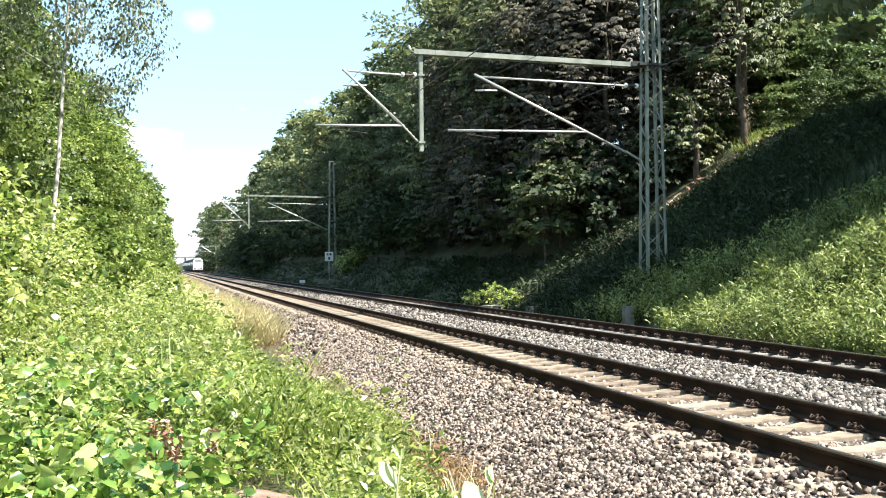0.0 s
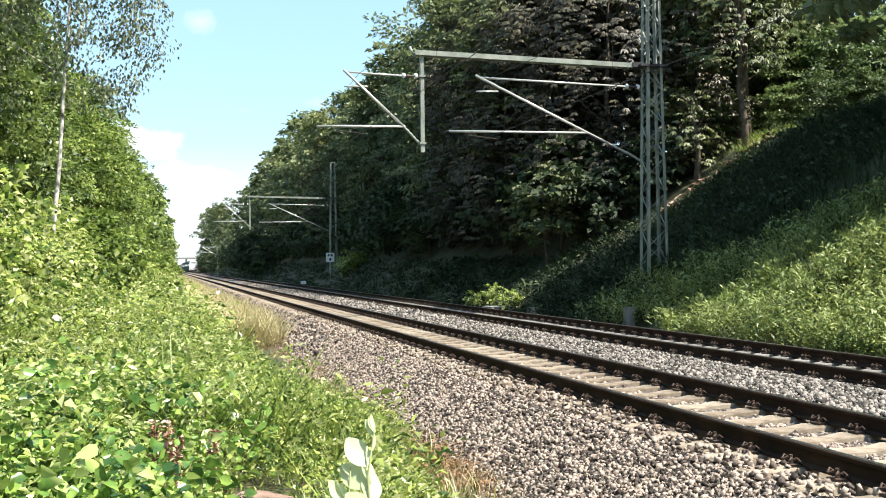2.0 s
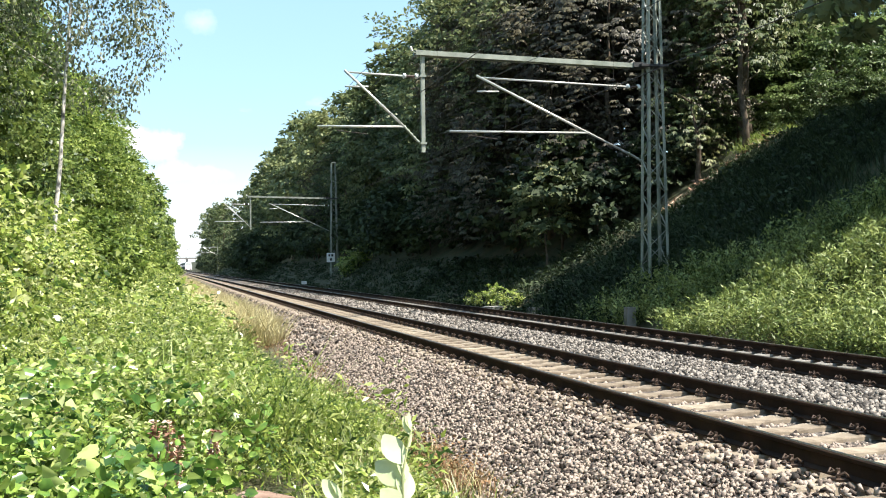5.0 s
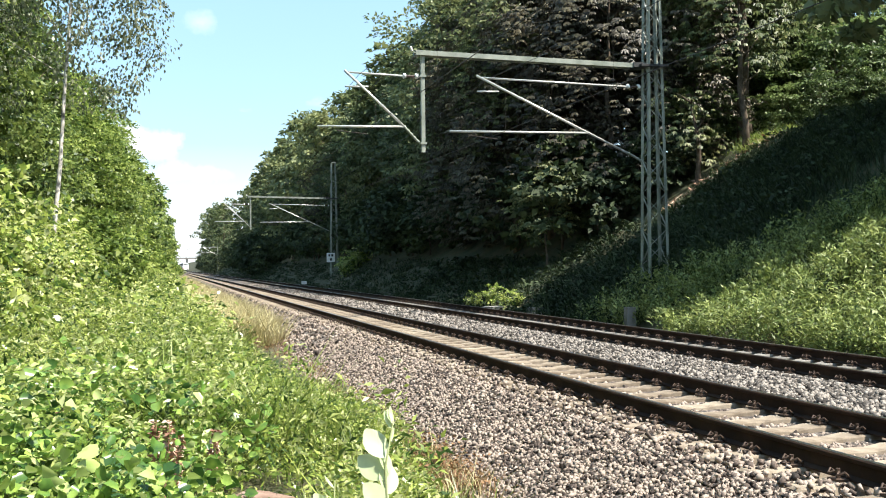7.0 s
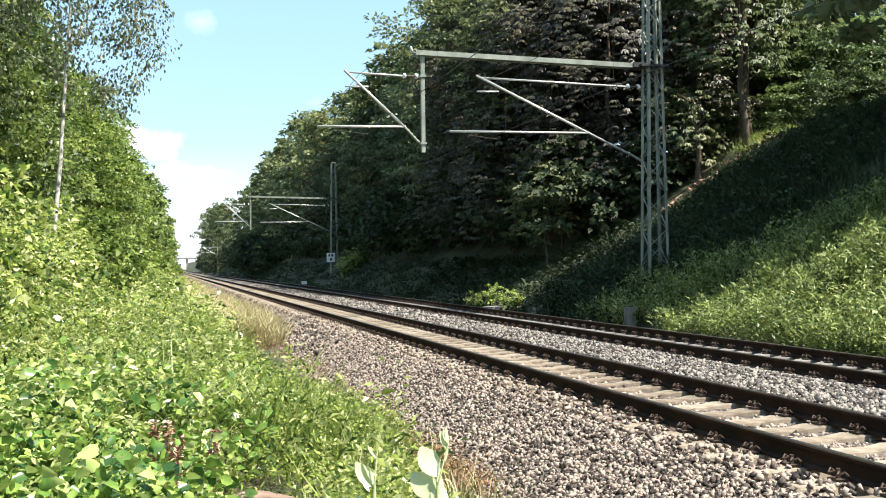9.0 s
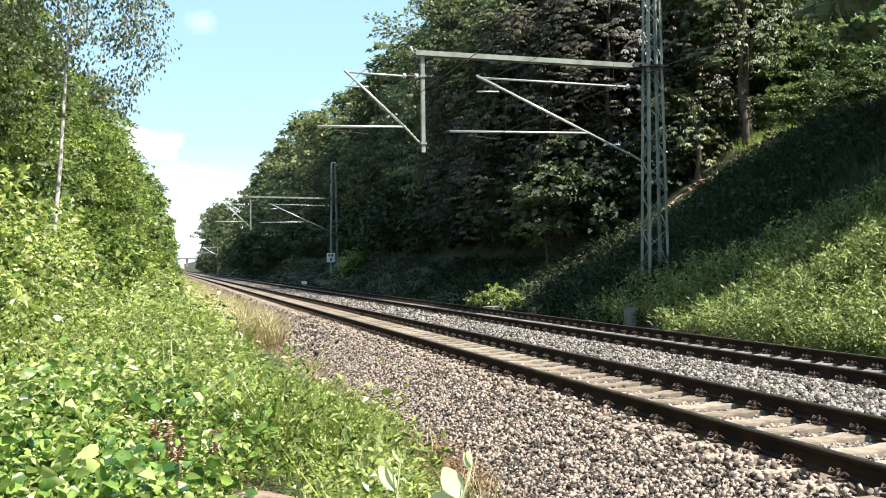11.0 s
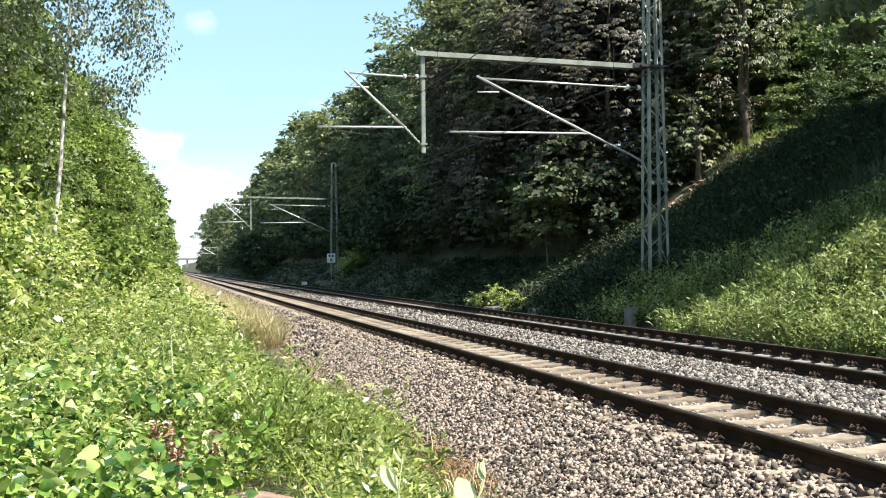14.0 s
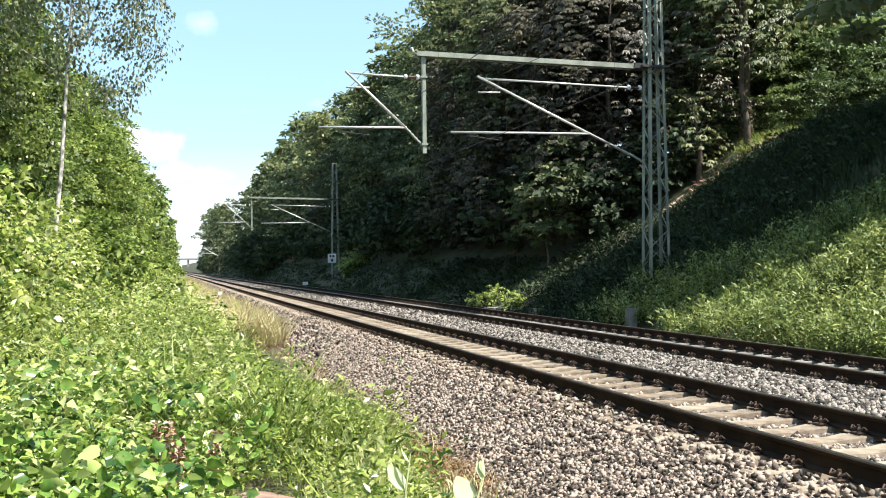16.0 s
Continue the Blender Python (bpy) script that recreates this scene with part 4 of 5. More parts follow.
def blade_arrays(xy, hts, per, g, width=0.006, sprawl=0.12):
    """Grass tufts: thin bent blades."""
    n = len(xy)
    z0 = np.array([ground_z(x, y) for x, y in xy])
    a = g.random((n, per)) * 2 * np.pi
    base = np.stack([xy[:, None, 0] + np.cos(a) * sprawl * g.random((n, per)), xy[:, None, 1] + np.sin(a) * sprawl * g.random((n, per)), np.repeat(z0[:, None], per, 1) - 0.03], -1).reshape(-1, 3)
    way = np.stack([np.cos(a) * 0.35, np.sin(a) * 0.35, np.ones((n, per))], -1).reshape(-1, 3) + g.normal(0, 0.12, (n * per, 3))
    ln = (hts[:, None] * g.uniform(0.5, 1.15, (n, per))).reshape(-1)
    up = np.stack([-np.cos(a), -np.sin(a), np.full_like(a, 0.3)], -1).reshape(-1, 3)
    v = leaves(base, way, up, ln, 1.0, 4, 0.3)
    side = unit(np.cross(unit(way), up)) * width
    v[:, 1] = base + unit(way) * ln[:, None] * 0.5 + side
    v[:, 3] = base + unit(way) * ln[:, None] * 0.5 - side
    return v


def scatter(g, n, x0, x1, y0, y1, power=1.0):
    """Random spots, denser towards y0."""
    u = g.random(n)
    y = y0 * (y1 / y0) ** (u ** power)
    return np.stack([x0 + (x1 - x0) * g.random(n), y], 1)


def stuff(name, arr, mat, label, category):
    shape = arr.shape[1]
    ob = new(name, quads_mesh(name, arr, shape, mat, LEAF4 if shape == 4 else LEAF6))
    return tagged(ob, label, category, kind="stuff")


g = np.random.default_rng(5)
BARE = (0.82, 8.9)


def bank_height(xy, g):
    """Herb height over the left bank: lower towards the stones, uneven in patches."""
    patch = np.array([noise.noise((x * 0.55, y * 0.4, 3)) + 0.6 * noise.noise((x * 1.6, y * 1.3, 9)) for x, y in xy])
    edge = np.clip((3.1 - xy[:, 0]) / 2.1, 0.2, 1.0) * np.where(xy[:, 1] > 14.5, np.clip((2.4 - xy[:, 0]) / 2.1, 0.22, 1.0), 1.0)
    return np.clip(0.58 + 1.25 * patch + 0.45 * g.random(len(xy)) ** 2, 0.2, 1.5) * edge * np.where((np.abs(xy[:, 0] - 0.105 * xy[:, 1]) < 0.42) & (xy[:, 1] < 9.4), 0.3, 1.0) * np.where((np.abs(xy[:, 0] - 0.03) < 0.36) & (np.abs(xy[:, 1] - 7.7) < 1.3), 0.3, 1.0) + 0.06


def off_bare(xy):
    return ((xy[:, 0] - BARE[0]) / 0.4) ** 2 + ((xy[:, 1] - BARE[1]) / 0.55) ** 2 > 1


def thinned(xy, g):
    """Fewer plants in the dark hollow round the dry stalks."""
    inside = ((xy[:, 0] - 0.12) / 0.5) ** 2 + ((xy[:, 1] - 8.7) / 0.75) ** 2 < 1
    return xy[~inside | (g.random(len(xy)) < 0.3)]


# low leafy cover of the bank, near and far
xy = scatter(g, 1500, -2.9, 1.3, 5.6, 12)
xy = xy[np.array([noise.noise((x * 1.9, y * 1.5, 17)) for x, y in xy]) > -0.16]
xy = xy[(xy[:, 0] < 0.12 * xy[:, 1] + 0.1) & (xy[:, 0] + 0.35 * (xy[:, 1] - 8.5) < 0.9)]
xy = thinned(xy[off_bare(xy)], g)
stuff("brambles", herb_arrays(xy, bank_height(xy, g), 27, 0.076, g, 6, 0.4, sprawl=0.24, tilt=0.95), M["leaf_bramble"], "bright green brambles with broad leaves", "brambles")
xy = scatter(g, 3600, -4.6, 2.95, 6.5, 28)
xy = xy[((xy[:, 1] < 19) | (xy[:, 0] < 1.9)) & (xy[:, 0] < 0.2 * xy[:, 1] + 0.35)]
xy = thinned(xy[off_bare(xy)], g)
stuff("herbs", herb_arrays(xy, bank_height(xy, g) * 1.05, 34, 0.074, g, 4, 0.175, tilt=1.0, rise=0.35), M["leaf_herb"], "dense bright green herbs beside the line", "herbs")
xy = scatter(g, 4000, -4.6, 1.75, 20, 210)
hs = bank_height(xy, g) * 1.1 * np.where(xy[:, 0] > 1.1, 0.45, 1.0)
xy[:, 0] += np.clip((xy[:, 1] - 70) / 80, 0, 0.8)
stuff("herbs", herb_arrays(xy, hs, 15, 0.15, g, 4, 0.3), M["leaf_herb"], "bright green herbs along the line's edge", "herbs")
xy = scatter(g, 900, -2.5, 2.7, 7, 60)
stuff("grass", blade_arrays(xy, np.minimum(bank_height(xy, g) * 1.2, 0.95), 12, g, 0.007, 0.2), M["leaf_herb"], "long green grass among the herbs", "grass")
xy = scatter(g, 420, -0.6, 2.1, 10.5, 26)
stuff("grass", blade_arrays(xy, 0.22 + bank_height(xy, g) * 0.9, 13, g, 0.01, 0.16), M["leaf_edge"], "upright bright green grass on the bank", "grass")
xy = scatter(g, 1700, 1.7, 3.2, 29, 220)
xy[:, 0] += np.clip((xy[:, 1] - 70) / 100, 0, 0.6)
stuff("dry_grass", blade_arrays(xy, 0.6 + 0.55 * g.random(len(xy)), 13, g, 0.011, 0.2), M["grass_dry"], "dry straw-coloured grass along the stones", "grass")
xy = np.concatenate([scatter(g, 700, 2.2, 3.45, 34, 170), scatter(g, 520, 1.7, 3.0, 29, 54)])
stuff("dry_grass", blade_arrays(xy, 0.62 + 0.5 * g.random(len(xy)), 14, g, 0.014, 0.22), M["grass_dry"], "tall dry pale grass further along the stones", "grass")
xy = scatter(g, 110, 1.6, 2.9, 8.5, 16)
stuff("dry_grass", blade_arrays(xy, 0.25 + 0.4 * g.random(len(xy)), 9, g, 0.004, 0.14), M["grass_dry"], "thin dry grass stalks at the stones' edge", "grass")
xy = np.concatenate([np.stack([g.normal(2.7, 0.22, 160), g.normal(10.7, 0.8, 160)], 1), scatter(g, 120, 2.5, 3.2, 12, 40)])
stuff("red_weeds", np.concatenate([blade_arrays(xy, 0.16 + 0.16 * g.random(len(xy)), 9, g, 0.006, 0.12), herb_arrays(xy, 0.22 + 0.1 * g.random(len(xy)), 10, 0.04, g, 4, 0.3)]), M["weed_red"], "reddish dry weeds among the stones", "weeds")

xy = np.stack([g.uniform(-5.5, 2.6, 900), g.uniform(-14, 5.6, 900)], 1)
xy = xy[np.hypot(xy[:, 0], xy[:, 1]) > 1.3]
stuff("herbs", herb_arrays(xy, 0.12 + 0.2 * g.random(len(xy)), 10, 0.09, g, 4, 0.3), M["leaf_herb"], "low trodden herbs on the bank", "herbs")

# plants on the cutting's slope
xy = scatter(g, 5600, TOE - 0.5, 20.5, 16, 31.5)
# herbs end along the shade's edge, so light plants meet dark grass there
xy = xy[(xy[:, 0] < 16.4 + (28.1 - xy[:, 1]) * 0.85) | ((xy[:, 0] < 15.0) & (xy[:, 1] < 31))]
xy = xy[np.hypot(xy[:, 0] - 13.0, (xy[:, 1] - 27.4) * 0.5) > 0.55]
hs = 0.5 + 0.55 * g.random(len(xy)) * (1 + np.array([noise.noise((x * 0.5, y * 0.5, 1)) for x, y in xy]))
stuff("slope_herbs", herb_arrays(xy, hs, 22, 0.13, g, 4, 0.14, sprawl=0.11, tilt=0.5, rise=0.75), M["leaf_slope_lit"], "thick nettles and herbs on the slope's foot, coloured light for sun", "herbs")
# the grass carries part of the slope's shade in its dark colour
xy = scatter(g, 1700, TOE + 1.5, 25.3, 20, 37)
stuff("slope_grass", blade_arrays(xy, 0.6 + 0.5 * g.random(len(xy)), 12, g, 0.012, 0.25), M["grass_slope_shade"], "tall grass on the slope, coloured dark for shade", "grass")
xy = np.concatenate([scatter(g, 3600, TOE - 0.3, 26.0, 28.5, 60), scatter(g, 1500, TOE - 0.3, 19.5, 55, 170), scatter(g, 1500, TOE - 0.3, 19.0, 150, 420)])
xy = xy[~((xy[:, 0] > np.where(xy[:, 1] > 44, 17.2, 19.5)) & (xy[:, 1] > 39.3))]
stuff("slope_grass", np.concatenate([blade_arrays(xy, (0.45 + 0.4 * g.random(len(xy))) * np.where(xy[:, 1] > 37, 0.55, 1.0), 9, g, 0.02, 0.35), herb_arrays(xy, (0.4 + 0.3 * g.random(len(xy))) * np.where(xy[:, 1] > 37, 0.5, 1.0), 7, 0.2, g, 4, 0.24, sprawl=0.35)]), M["grass_slope_shade"], "grass and herbs on the upper slope, coloured dark for shade", "grass")

# light green saplings at the slope's foot
sapling = tree("sapling", "light green sapling at the slope's foot", 1.5, 0.15, 0.75, 40, 16, 0.2, M["leaf_herb"], M["bark"], 0.025, 17, limbs=5, group="saplings at the slope's foot", spread=0.3)
put(sapling, [(13.55, 42.2, 0, 0.62), (13.3, 44.4, 60, 0.5), (13.6, 40.4, 130, 0.55), (15.3, 90, 20, 1.0), (15.9, 91, 100, 1.1), (16.6, 91.5, 190, 1.1), (17.5, 92, 250, 1.2)])


# ---- loose stones ----
def stone_arrays(x0, x1, y0, y1, n, size, top, g, skip=None):
    """Angular stones lying over top(x): six-cornered lumps."""
    x = x0 + (x1 - x0) * g.random(n)
    y = y0 * (y1 / y0) ** g.random(n)
    if skip is not None:
        k = skip(x, y)
        x, y = x[k], y[k]
        n = len(x)
    s = size * g.uniform(0.6, 1.4, n)
    c = np.stack([x, y, top(x) + s * g.uniform(-0.1, 0.35, n)], 1)
    q = unit(g.normal(size=(n, 4)))
    a, b, d, w = q.T
    rot = np.stack([1 - 2 * (b * b + d * d), 2 * (a * b - d * w), 2 * (a * d + b * w), 2 * (a * b + d * w), 1 - 2 * (a * a + d * d), 2 * (b * d - a * w), 2 * (a * d - b * w), 2 * (b * d + a * w), 1 - 2 * (a * a + b * b)], 1).reshape(n, 3, 3)
    cube = np.array([(-1, -1, -1), (1, -1, -1), (1, 1, -1), (-1, 1, -1), (-1, -1, 1), (1, -1, 1), (1, 1, 1), (-1, 1, 1)], float)
    lump = cube[None] * g.uniform(0.42, 1.1, (n, 8, 3)) * (g.uniform(0.22, 0.66, (n, 1, 3)) * s[:, None, None])
    return np.einsum("nij,nkj->nki", rot, lump) + c[:, None]


CUBE = [[0, 3, 2, 1], [4, 5, 6, 7], [0, 1, 5, 4], [1, 2, 6, 5], [2, 3, 7, 6], [3, 0, 4, 7]]


def bed_top(x):
    return np.interp(x, [2.95, 4.3, 4.8, 6.4, 6.65, 7.2, 8.4, 8.85, 9.1, 11.75, 12.6], [-0.74, -0.225, -0.28, -0.27, -0.22, -0.155, -0.155, -0.22, -0.27, -0.26, -0.62])


def between_sleepers(shift):
    return lambda x, y: np.abs((y - PHASE - shift + 0.3) % 0.6 - 0.3) > 0.10


def stones(name, arrs, mat, label):
    v = np.concatenate(arrs)
    tagged(child(name, quads_mesh(name, v, 8, mat, CUBE), bed, label), kind="stuff")


g = np.random.default_rng(8)
sparse_ends = lambda x, y: (x < 4.5) | (np.abs((y - PHASE + 0.3) % 0.6 - 0.3) > 0.09) | (np.random.default_rng(3).random(len(x)) < 0.12)
stones("stones", [stone_arrays(4.38, 4.86, 6.3, 40, 1300, 0.045, lambda x: np.full_like(x, -0.185), g), stone_arrays(2.7, 4.88, 6.3, 26, 36000, 0.038, bed_top, g, sparse_ends), stone_arrays(2.9, 4.88, 24, 90, 5200, 0.075, bed_top, g, sparse_ends),
                  stone_arrays(5.08, 6.40, 7.5, 34, 9500, 0.044, lambda x: bed_top(x) + 0.012, g, between_sleepers(0))], M["stone"], "brownish grey crushed stones")
stones("stones", [stone_arrays(6.58, 8.9, 9, 36, 17500, 0.05, bed_top, g), stone_arrays(6.58, 8.9, 30, 100, 4600, 0.085, bed_top, g),
                  stone_arrays(9.08, 10.4, 13, 45, 4500, 0.06, bed_top, g, between_sleepers(0.13)), stone_arrays(10.6, 12.7, 15, 45, 1500, 0.08, bed_top, g)], M["stone_grey"], "pale grey crushed stones")

kinds = []
for k in range(8):
    arr = stone_arrays(0, 0.0001, 1, 1.0001, 1, 0.044, lambda x: x * 0, np.random.default_rng(40 + k))[0]
    arr -= arr.mean(0)
    kinds.append(mesh_of("stone", arr.tolist(), [tuple(f) for f in CUBE], M["stone"]))
gs = random.Random(4)
for k in range(300):
    x, y = gs.uniform(2.9, 4.5), gs.uniform(6.6, 11.5)
    child("stone", kinds[k % 8], bed, "", pose(x, y, float(bed_top(x)) + 0.022, gs.uniform(0, 360), gs.uniform(0, 360), gs.uniform(0, 360)))


# ---- small things on the bank ----
def bare_patch():
    """A flat slab of trodden reddish earth among the herbs."""
    bm = bmesh.new()
    n = 22
    rim, top = [], []
    for k in range(n):
        a = 2 * math.pi * k / n
        r = 1 + 0.22 * noise.noise((math.cos(a) * 1.5, math.sin(a) * 1.5, 2))
        x, y = BARE[0] + 0.34 * r * math.cos(a), BARE[1] + 0.4 * r * math.sin(a)
        rim.append(bm.verts.new((x, y, ground_z(x, y) - 0.06)))
        top.append(bm.verts.new((BARE[0] + (x - BARE[0]) * 0.8, BARE[1] + (y - BARE[1]) * 0.8, ground_z(x, y) + 0.05)))
    for k in range(n):
        bm.faces.new((rim[k], rim[(k + 1) % n], top[(k + 1) % n], top[k]))
    bm.faces.new(top)
    me = bpy.data.meshes.new("bare_earth")
    bm.to_mesh(me)
    bm.free()
    me.materials.append(M["earth_pink"])
    tagged(new("bare_earth", me), "patch of bare reddish earth among the herbs", "bare earth", kind="structure")


bare_patch()


def wood_edge_soil():
    """A strip of bare soil and litter up the slope where the wood begins."""
    verts, faces = [], []
    for i in range(27):
        x = 20.3 + 0.22 * i
        wide = 0.75 + 0.3 * noise.noise((x * 0.9, 3, 1))
        for k, (dy, lift) in enumerate(((-0.1, -0.05), (0.05, 0.05), (0.35, 0.12), (0.8, 0.1), (1.5, -0.08))):
            y = 39.5 + 0.25 * noise.noise((x * 0.7, 8, 2)) + dy * wide
            verts.append((x, y, ground_z(x, y) + lift + 0.03 * noise.noise((x * 3, y * 3, 4))))
    for i in range(26):
        for k in range(4):
            j = i * 5 + k
            faces.append((j, j + 5, j + 6, j + 1))
    tagged(new("bare_earth", mesh_of("bare_earth", verts, faces, M["litter"], True)), "strip of brown soil and leaf litter at the wood's edge", "bare earth", kind="structure")


wood_edge_soil()
g = np.random.default_rng(77)
n = 420
xy = np.stack([g.uniform(20.2, 26.0, n), g.normal(40.0, 0.35, n)], 1)
base = np.array([(x, y, ground_z(x, y) + 0.09) for x, y in xy])
way = np.stack([g.normal(0, 1, n), g.normal(0, 1, n), g.normal(0.1, 0.3, n)], 1)
stuff("brash", leaves(base, way, np.array([0, 0, 1.0]) + g.normal(0, 0.5, (n, 3)), g.uniform(0.12, 0.5, n), 0.14), M["dead"], "dry twigs and leaf litter on the bare soil", "litter")
xy = np.stack([g.uniform(24.3, 27.5, 240), g.normal(40.6, 0.6, 240)], 1)
stuff("grass", blade_arrays(xy, 0.25 + 0.4 * g.random(len(xy)), 9, g, 0.012, 0.2), M["leaf_edge"], "sunlit grass tufts at the wood's edge", "grass")
xy = np.stack([g.uniform(19.4, 24.5, 260), 39.4 + g.normal(0, 0.3, 260)], 1)
stuff("grass", blade_arrays(xy, 0.2 + 0.35 * g.random(len(xy)), 9, g, 0.014, 0.25), M["grass_slope_shade"], "ragged grass along the bare soil", "grass")


def dead_stalk(x, y, hgt, turn):
    """A dry brown dock stalk with clustered seeds."""
    t = thing("dead_stalk", "dry reddish-brown seed stalk among green herbs", "plant", "dry stalks", at=(x, y, ground_z(x, y)))
    bm = bmesh.new()
    tube(bm, [(0, 0, -0.05), (0.02, 0, hgt * 0.5), (0.05, 0.01, hgt)], [0.012, 0.009, 0.004], 6)
    part("stalk", bm, M["dead"], t)
    q = np.random.default_rng(turn)
    n = 110
    z = hgt * q.uniform(0.35, 1.0, n)
    a = q.random(n) * 6.28
    base = np.stack([0.05 * z / hgt + 0.012 * np.cos(a), 0.012 * np.sin(a), z], 1)
    way = np.stack([np.cos(a), np.sin(a), q.normal(0.3, 0.4, n)], 1)
    child("seed_head", quads_mesh("seed_head", leaves(base, way, np.array([0, 0, 1.0]) + q.normal(0, 0.4, (n, 3)), 0.05 * q.uniform(0.5, 1.3, n), 0.4), 4, M["dead"], LEAF4), t)


for k, (x, y, hgt) in enumerate(((-0.02, 8.3, 0.75), (0.05, 8.5, 0.6), (-0.12, 8.6, 0.7), (0.35, 8.9, 0.6), (-0.9, 9.5, 0.7), (1.55, 19.0, 0.8))):
    dead_stalk(x, y, hgt, k + 1)


# ---- willow shoots close by ----
def broad_leaf(length, width, bend):
    """An oval leaf blade, folded along its midrib and arched, with thickness; it grows along +z and faces -y."""
    bm = bmesh.new()
    rows = []
    for k in range(9):
        f = k / 8
        w = width * 0.5 * (math.sin(math.pi * min(1, f * 0.94 + 0.04)) ** 0.75)
        z, y = length * f, bend * math.sin(f * 2.2)
        rows.append([bm.verts.new((s * w, y - 0.12 * abs(s) * w, z)) for s in (-1, -0.5, 0, 0.5, 1)])
    for a, c in zip(rows, rows[1:]):
        for i in range(4):
            bm.faces.new((a[i], a[i + 1], c[i + 1], c[i]))
    return bm


def shoot(parent, name, stem_pts, leaf_rows):
    bm = bmesh.new()
    tube(bm, stem_pts, [0.005, 0.004, 0.0028, 0.0015], 6)
    s = part(name, bm, M["stem"], parent, "pale green willow shoot", smooth=True)
    for x, z, ln, w, lean, turn, tip in leaf_rows:
        part("leaf", broad_leaf(ln, w, 0.006), M["leaf_willow"], s, "", pose(x, -0.004 + 0.42 * min(0.0, z + 0.03), z, tip - 30, lean, turn + 16), smooth=True)
    return s


def broad_plant():
    """A vine-like plant with a few broad leaves that stand over the herbs."""
    t = thing("broad_leaved_plant", "light green plant with large heart-shaped leaves", "plant", "broad-leaved plants on the bank")
    r = random.Random(31)
    bm = bmesh.new()
    tube(bm, [(0, 0, -0.1), (0.03, 0, 0.3), (-0.02, 0.02, 0.55), (0.02, 0, 0.72)], [0.008, 0.007, 0.005, 0.003], 6)
    part("stem", bm, M["stem"], t)
    for k in range(9):
        z, a = 0.28 + 0.05 * k, k * 137.5
        ln = r.uniform(0.09, 0.15)
        part("leaf", broad_leaf(ln, ln * 0.8, 0.012), M["leaf_bramble"], t, "", pose(0.02 * math.sin(a), 0.02 * math.cos(a), z, 0, 0, a) @ pose(0, 0, 0, r.uniform(40, 85), r.uniform(-25, 25), 0), smooth=True)
    return t


broad = broad_plant()
put(broad, [(0.78, 9.9, 0, 1.0), (0.95, 10.4, 80, 1.1), (0.62, 10.5, 200, 1.1), (-0.9, 7.6, 30, 0.8), (-1.2, 8.3, 130, 0.9), (-0.5, 7.2, 260, 0.7), (-0.75, 12.5, 20, 1.2), (-0.2, 14.5, 190, 1.2), (-1.6, 11, 300, 1.1), (2.2, 13.5, 120, 0.8), (2.3, 15.4, 60, 0.6), (0.2, 17.5, 40, 1.4), (-1.4, 16, 160, 1.4)])

willow = thing("willow_shoots", "pale grey-green willow shoots with broad leaves", "plant", at=(0.55, 2.6, ground_z(0.55, 2.6)))
WILLOW = willow.location.copy()
main_shoot = shoot(willow, "tall_shoot", [(0.0, -0.1, -1.45), (0.004, -0.09, -0.25), (0.018, -0.02, -0.06), (0.05, 0, 0.055)],
                   [(0.022, -0.034, 0.086, 0.066, -20, 8, 4), (0.02, -0.082, 0.092, 0.064, -46, -6, -4), (0.022, -0.07, 0.06, 0.046, 26, 14, 6), (0.018, -0.118, 0.088, 0.06, 26, -4, -4),
                    (0.014, -0.15, 0.085, 0.06, -36, 8, 8), (0.014, -0.2, 0.09, 0.062, 12, 10, 0), (0.048, 0.045, 0.055, 0.02, 28, 20, 6), (0.046, 0.035, 0.052, 0.018, -14, -10, 4), (0.04, 0.005, 0.045, 0.014, 48, 10, 8), (0.046, 0.05, 0.04, 0.014, 6, 5, 0)])
side_shoot = shoot(willow, "short_shoot", [(0.0, -0.1, -1.4), (0.004, -0.09, -0.25), (0.016, -0.02, -0.06), (0.03, 0, 0.05)],
                   [(0.018, -0.04, 0.075, 0.042, -26, 10, 6), (0.02, -0.04, 0.075, 0.02, 14, 60, 8), (0.014, -0.1, 0.07, 0.02, -50, -20, -4), (0.02, -0.08, 0.07, 0.02, 48, 30, 8), (0.014, -0.15, 0.075, 0.04, -35, 8, 8), (0.026, 0.03, 0.04, 0.008, -15, 20, 5)])


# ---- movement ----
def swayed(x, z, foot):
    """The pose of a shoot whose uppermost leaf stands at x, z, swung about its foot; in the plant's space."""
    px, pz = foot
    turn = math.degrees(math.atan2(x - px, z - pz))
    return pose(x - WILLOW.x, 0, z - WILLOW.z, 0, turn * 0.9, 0)


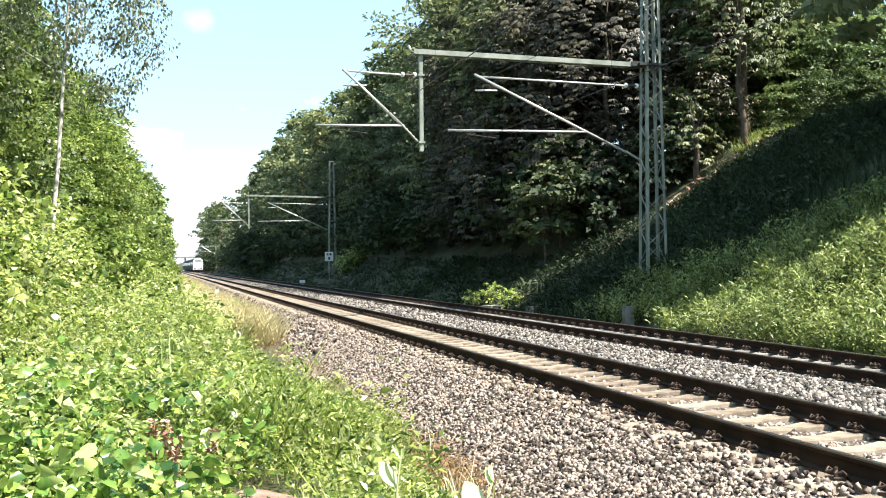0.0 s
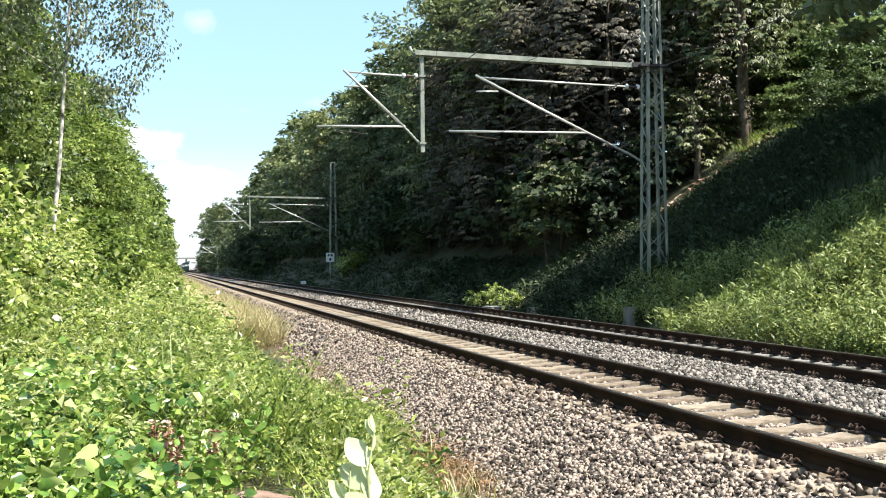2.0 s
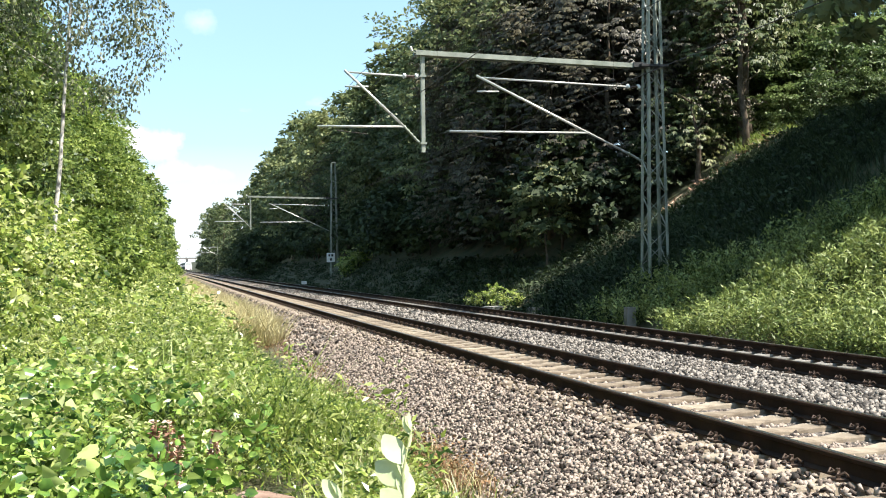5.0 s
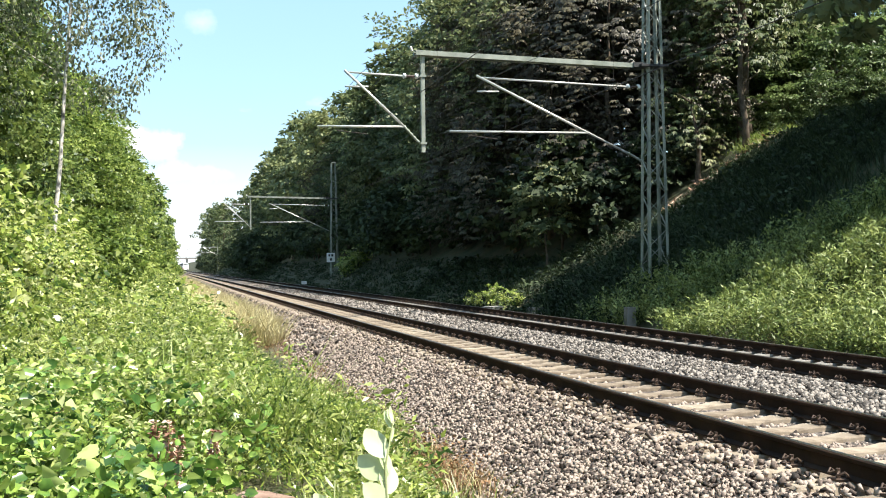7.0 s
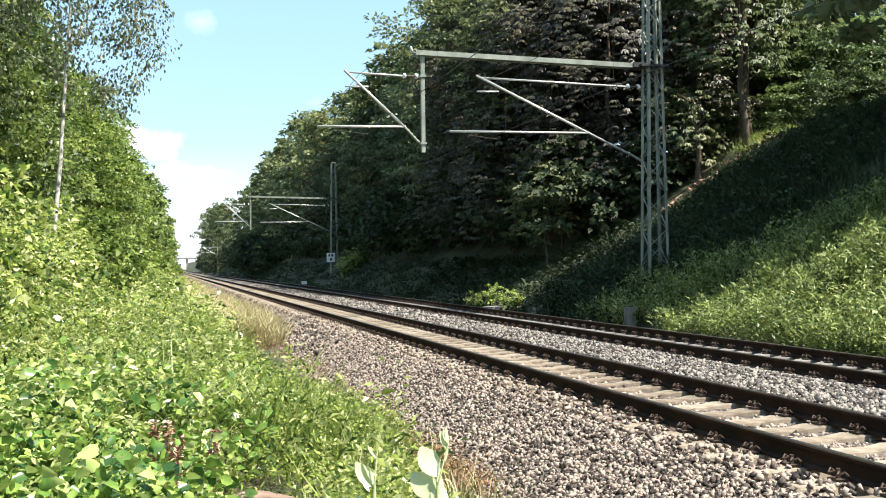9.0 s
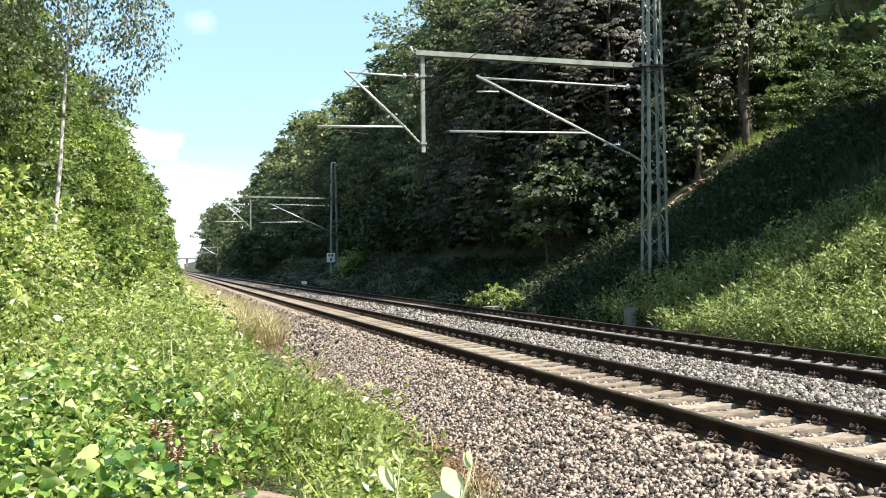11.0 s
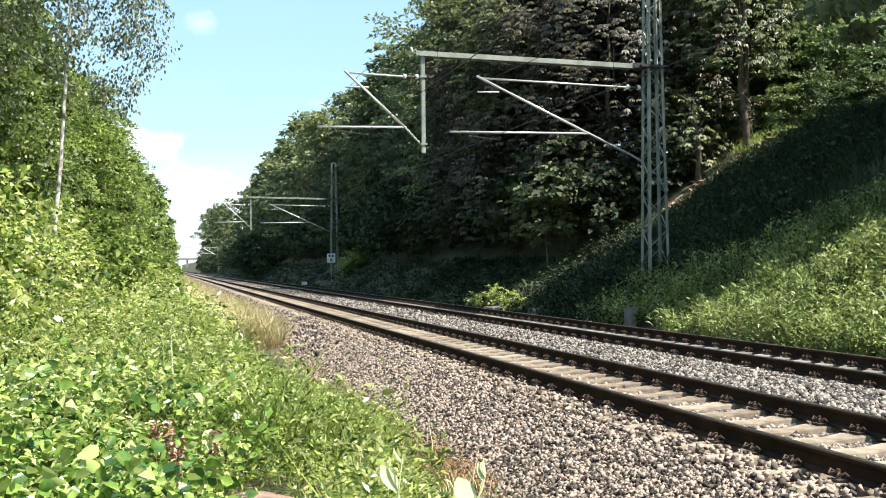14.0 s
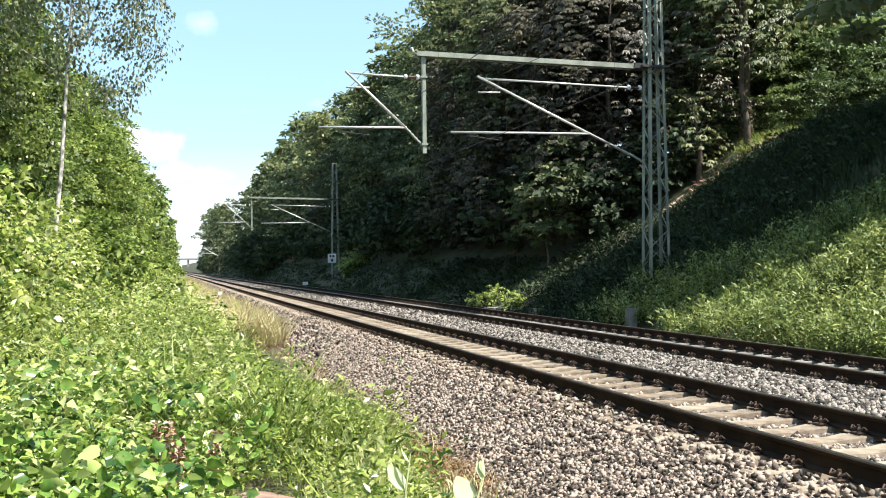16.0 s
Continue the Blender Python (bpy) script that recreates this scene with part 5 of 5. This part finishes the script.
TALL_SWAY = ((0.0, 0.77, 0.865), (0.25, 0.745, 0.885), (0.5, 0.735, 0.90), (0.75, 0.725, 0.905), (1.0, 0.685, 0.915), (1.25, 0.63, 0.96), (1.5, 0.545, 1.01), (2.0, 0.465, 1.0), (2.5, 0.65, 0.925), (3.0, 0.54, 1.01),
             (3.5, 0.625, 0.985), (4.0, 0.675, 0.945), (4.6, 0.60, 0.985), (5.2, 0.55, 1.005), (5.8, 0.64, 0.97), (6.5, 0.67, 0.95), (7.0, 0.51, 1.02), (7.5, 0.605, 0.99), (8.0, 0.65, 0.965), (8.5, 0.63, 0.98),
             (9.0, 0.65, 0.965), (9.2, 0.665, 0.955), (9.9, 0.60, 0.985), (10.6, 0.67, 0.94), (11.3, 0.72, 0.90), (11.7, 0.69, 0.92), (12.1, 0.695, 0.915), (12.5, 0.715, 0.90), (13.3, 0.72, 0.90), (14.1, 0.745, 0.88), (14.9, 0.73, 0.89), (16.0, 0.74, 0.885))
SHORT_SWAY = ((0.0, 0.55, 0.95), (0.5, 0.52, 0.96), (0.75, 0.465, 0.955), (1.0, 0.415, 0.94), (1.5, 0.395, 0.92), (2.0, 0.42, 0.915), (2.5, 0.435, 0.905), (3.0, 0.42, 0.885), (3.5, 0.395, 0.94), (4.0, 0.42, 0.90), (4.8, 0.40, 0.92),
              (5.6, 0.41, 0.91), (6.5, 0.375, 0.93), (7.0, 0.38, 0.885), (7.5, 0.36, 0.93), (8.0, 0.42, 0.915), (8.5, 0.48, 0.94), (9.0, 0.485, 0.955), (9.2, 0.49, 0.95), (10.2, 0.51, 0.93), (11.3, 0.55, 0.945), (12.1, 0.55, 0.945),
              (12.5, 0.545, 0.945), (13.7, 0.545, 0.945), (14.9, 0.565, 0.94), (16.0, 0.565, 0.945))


def motions():
    walk(passenger_train, [(t, pose(9.74, 309 + 30 * t, 0)) for t in (0.0, 4.0, 8.0, 12.0, 16.0)])
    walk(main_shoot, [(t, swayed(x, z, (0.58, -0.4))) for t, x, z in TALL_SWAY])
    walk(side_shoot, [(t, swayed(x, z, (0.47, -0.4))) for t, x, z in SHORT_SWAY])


motions()
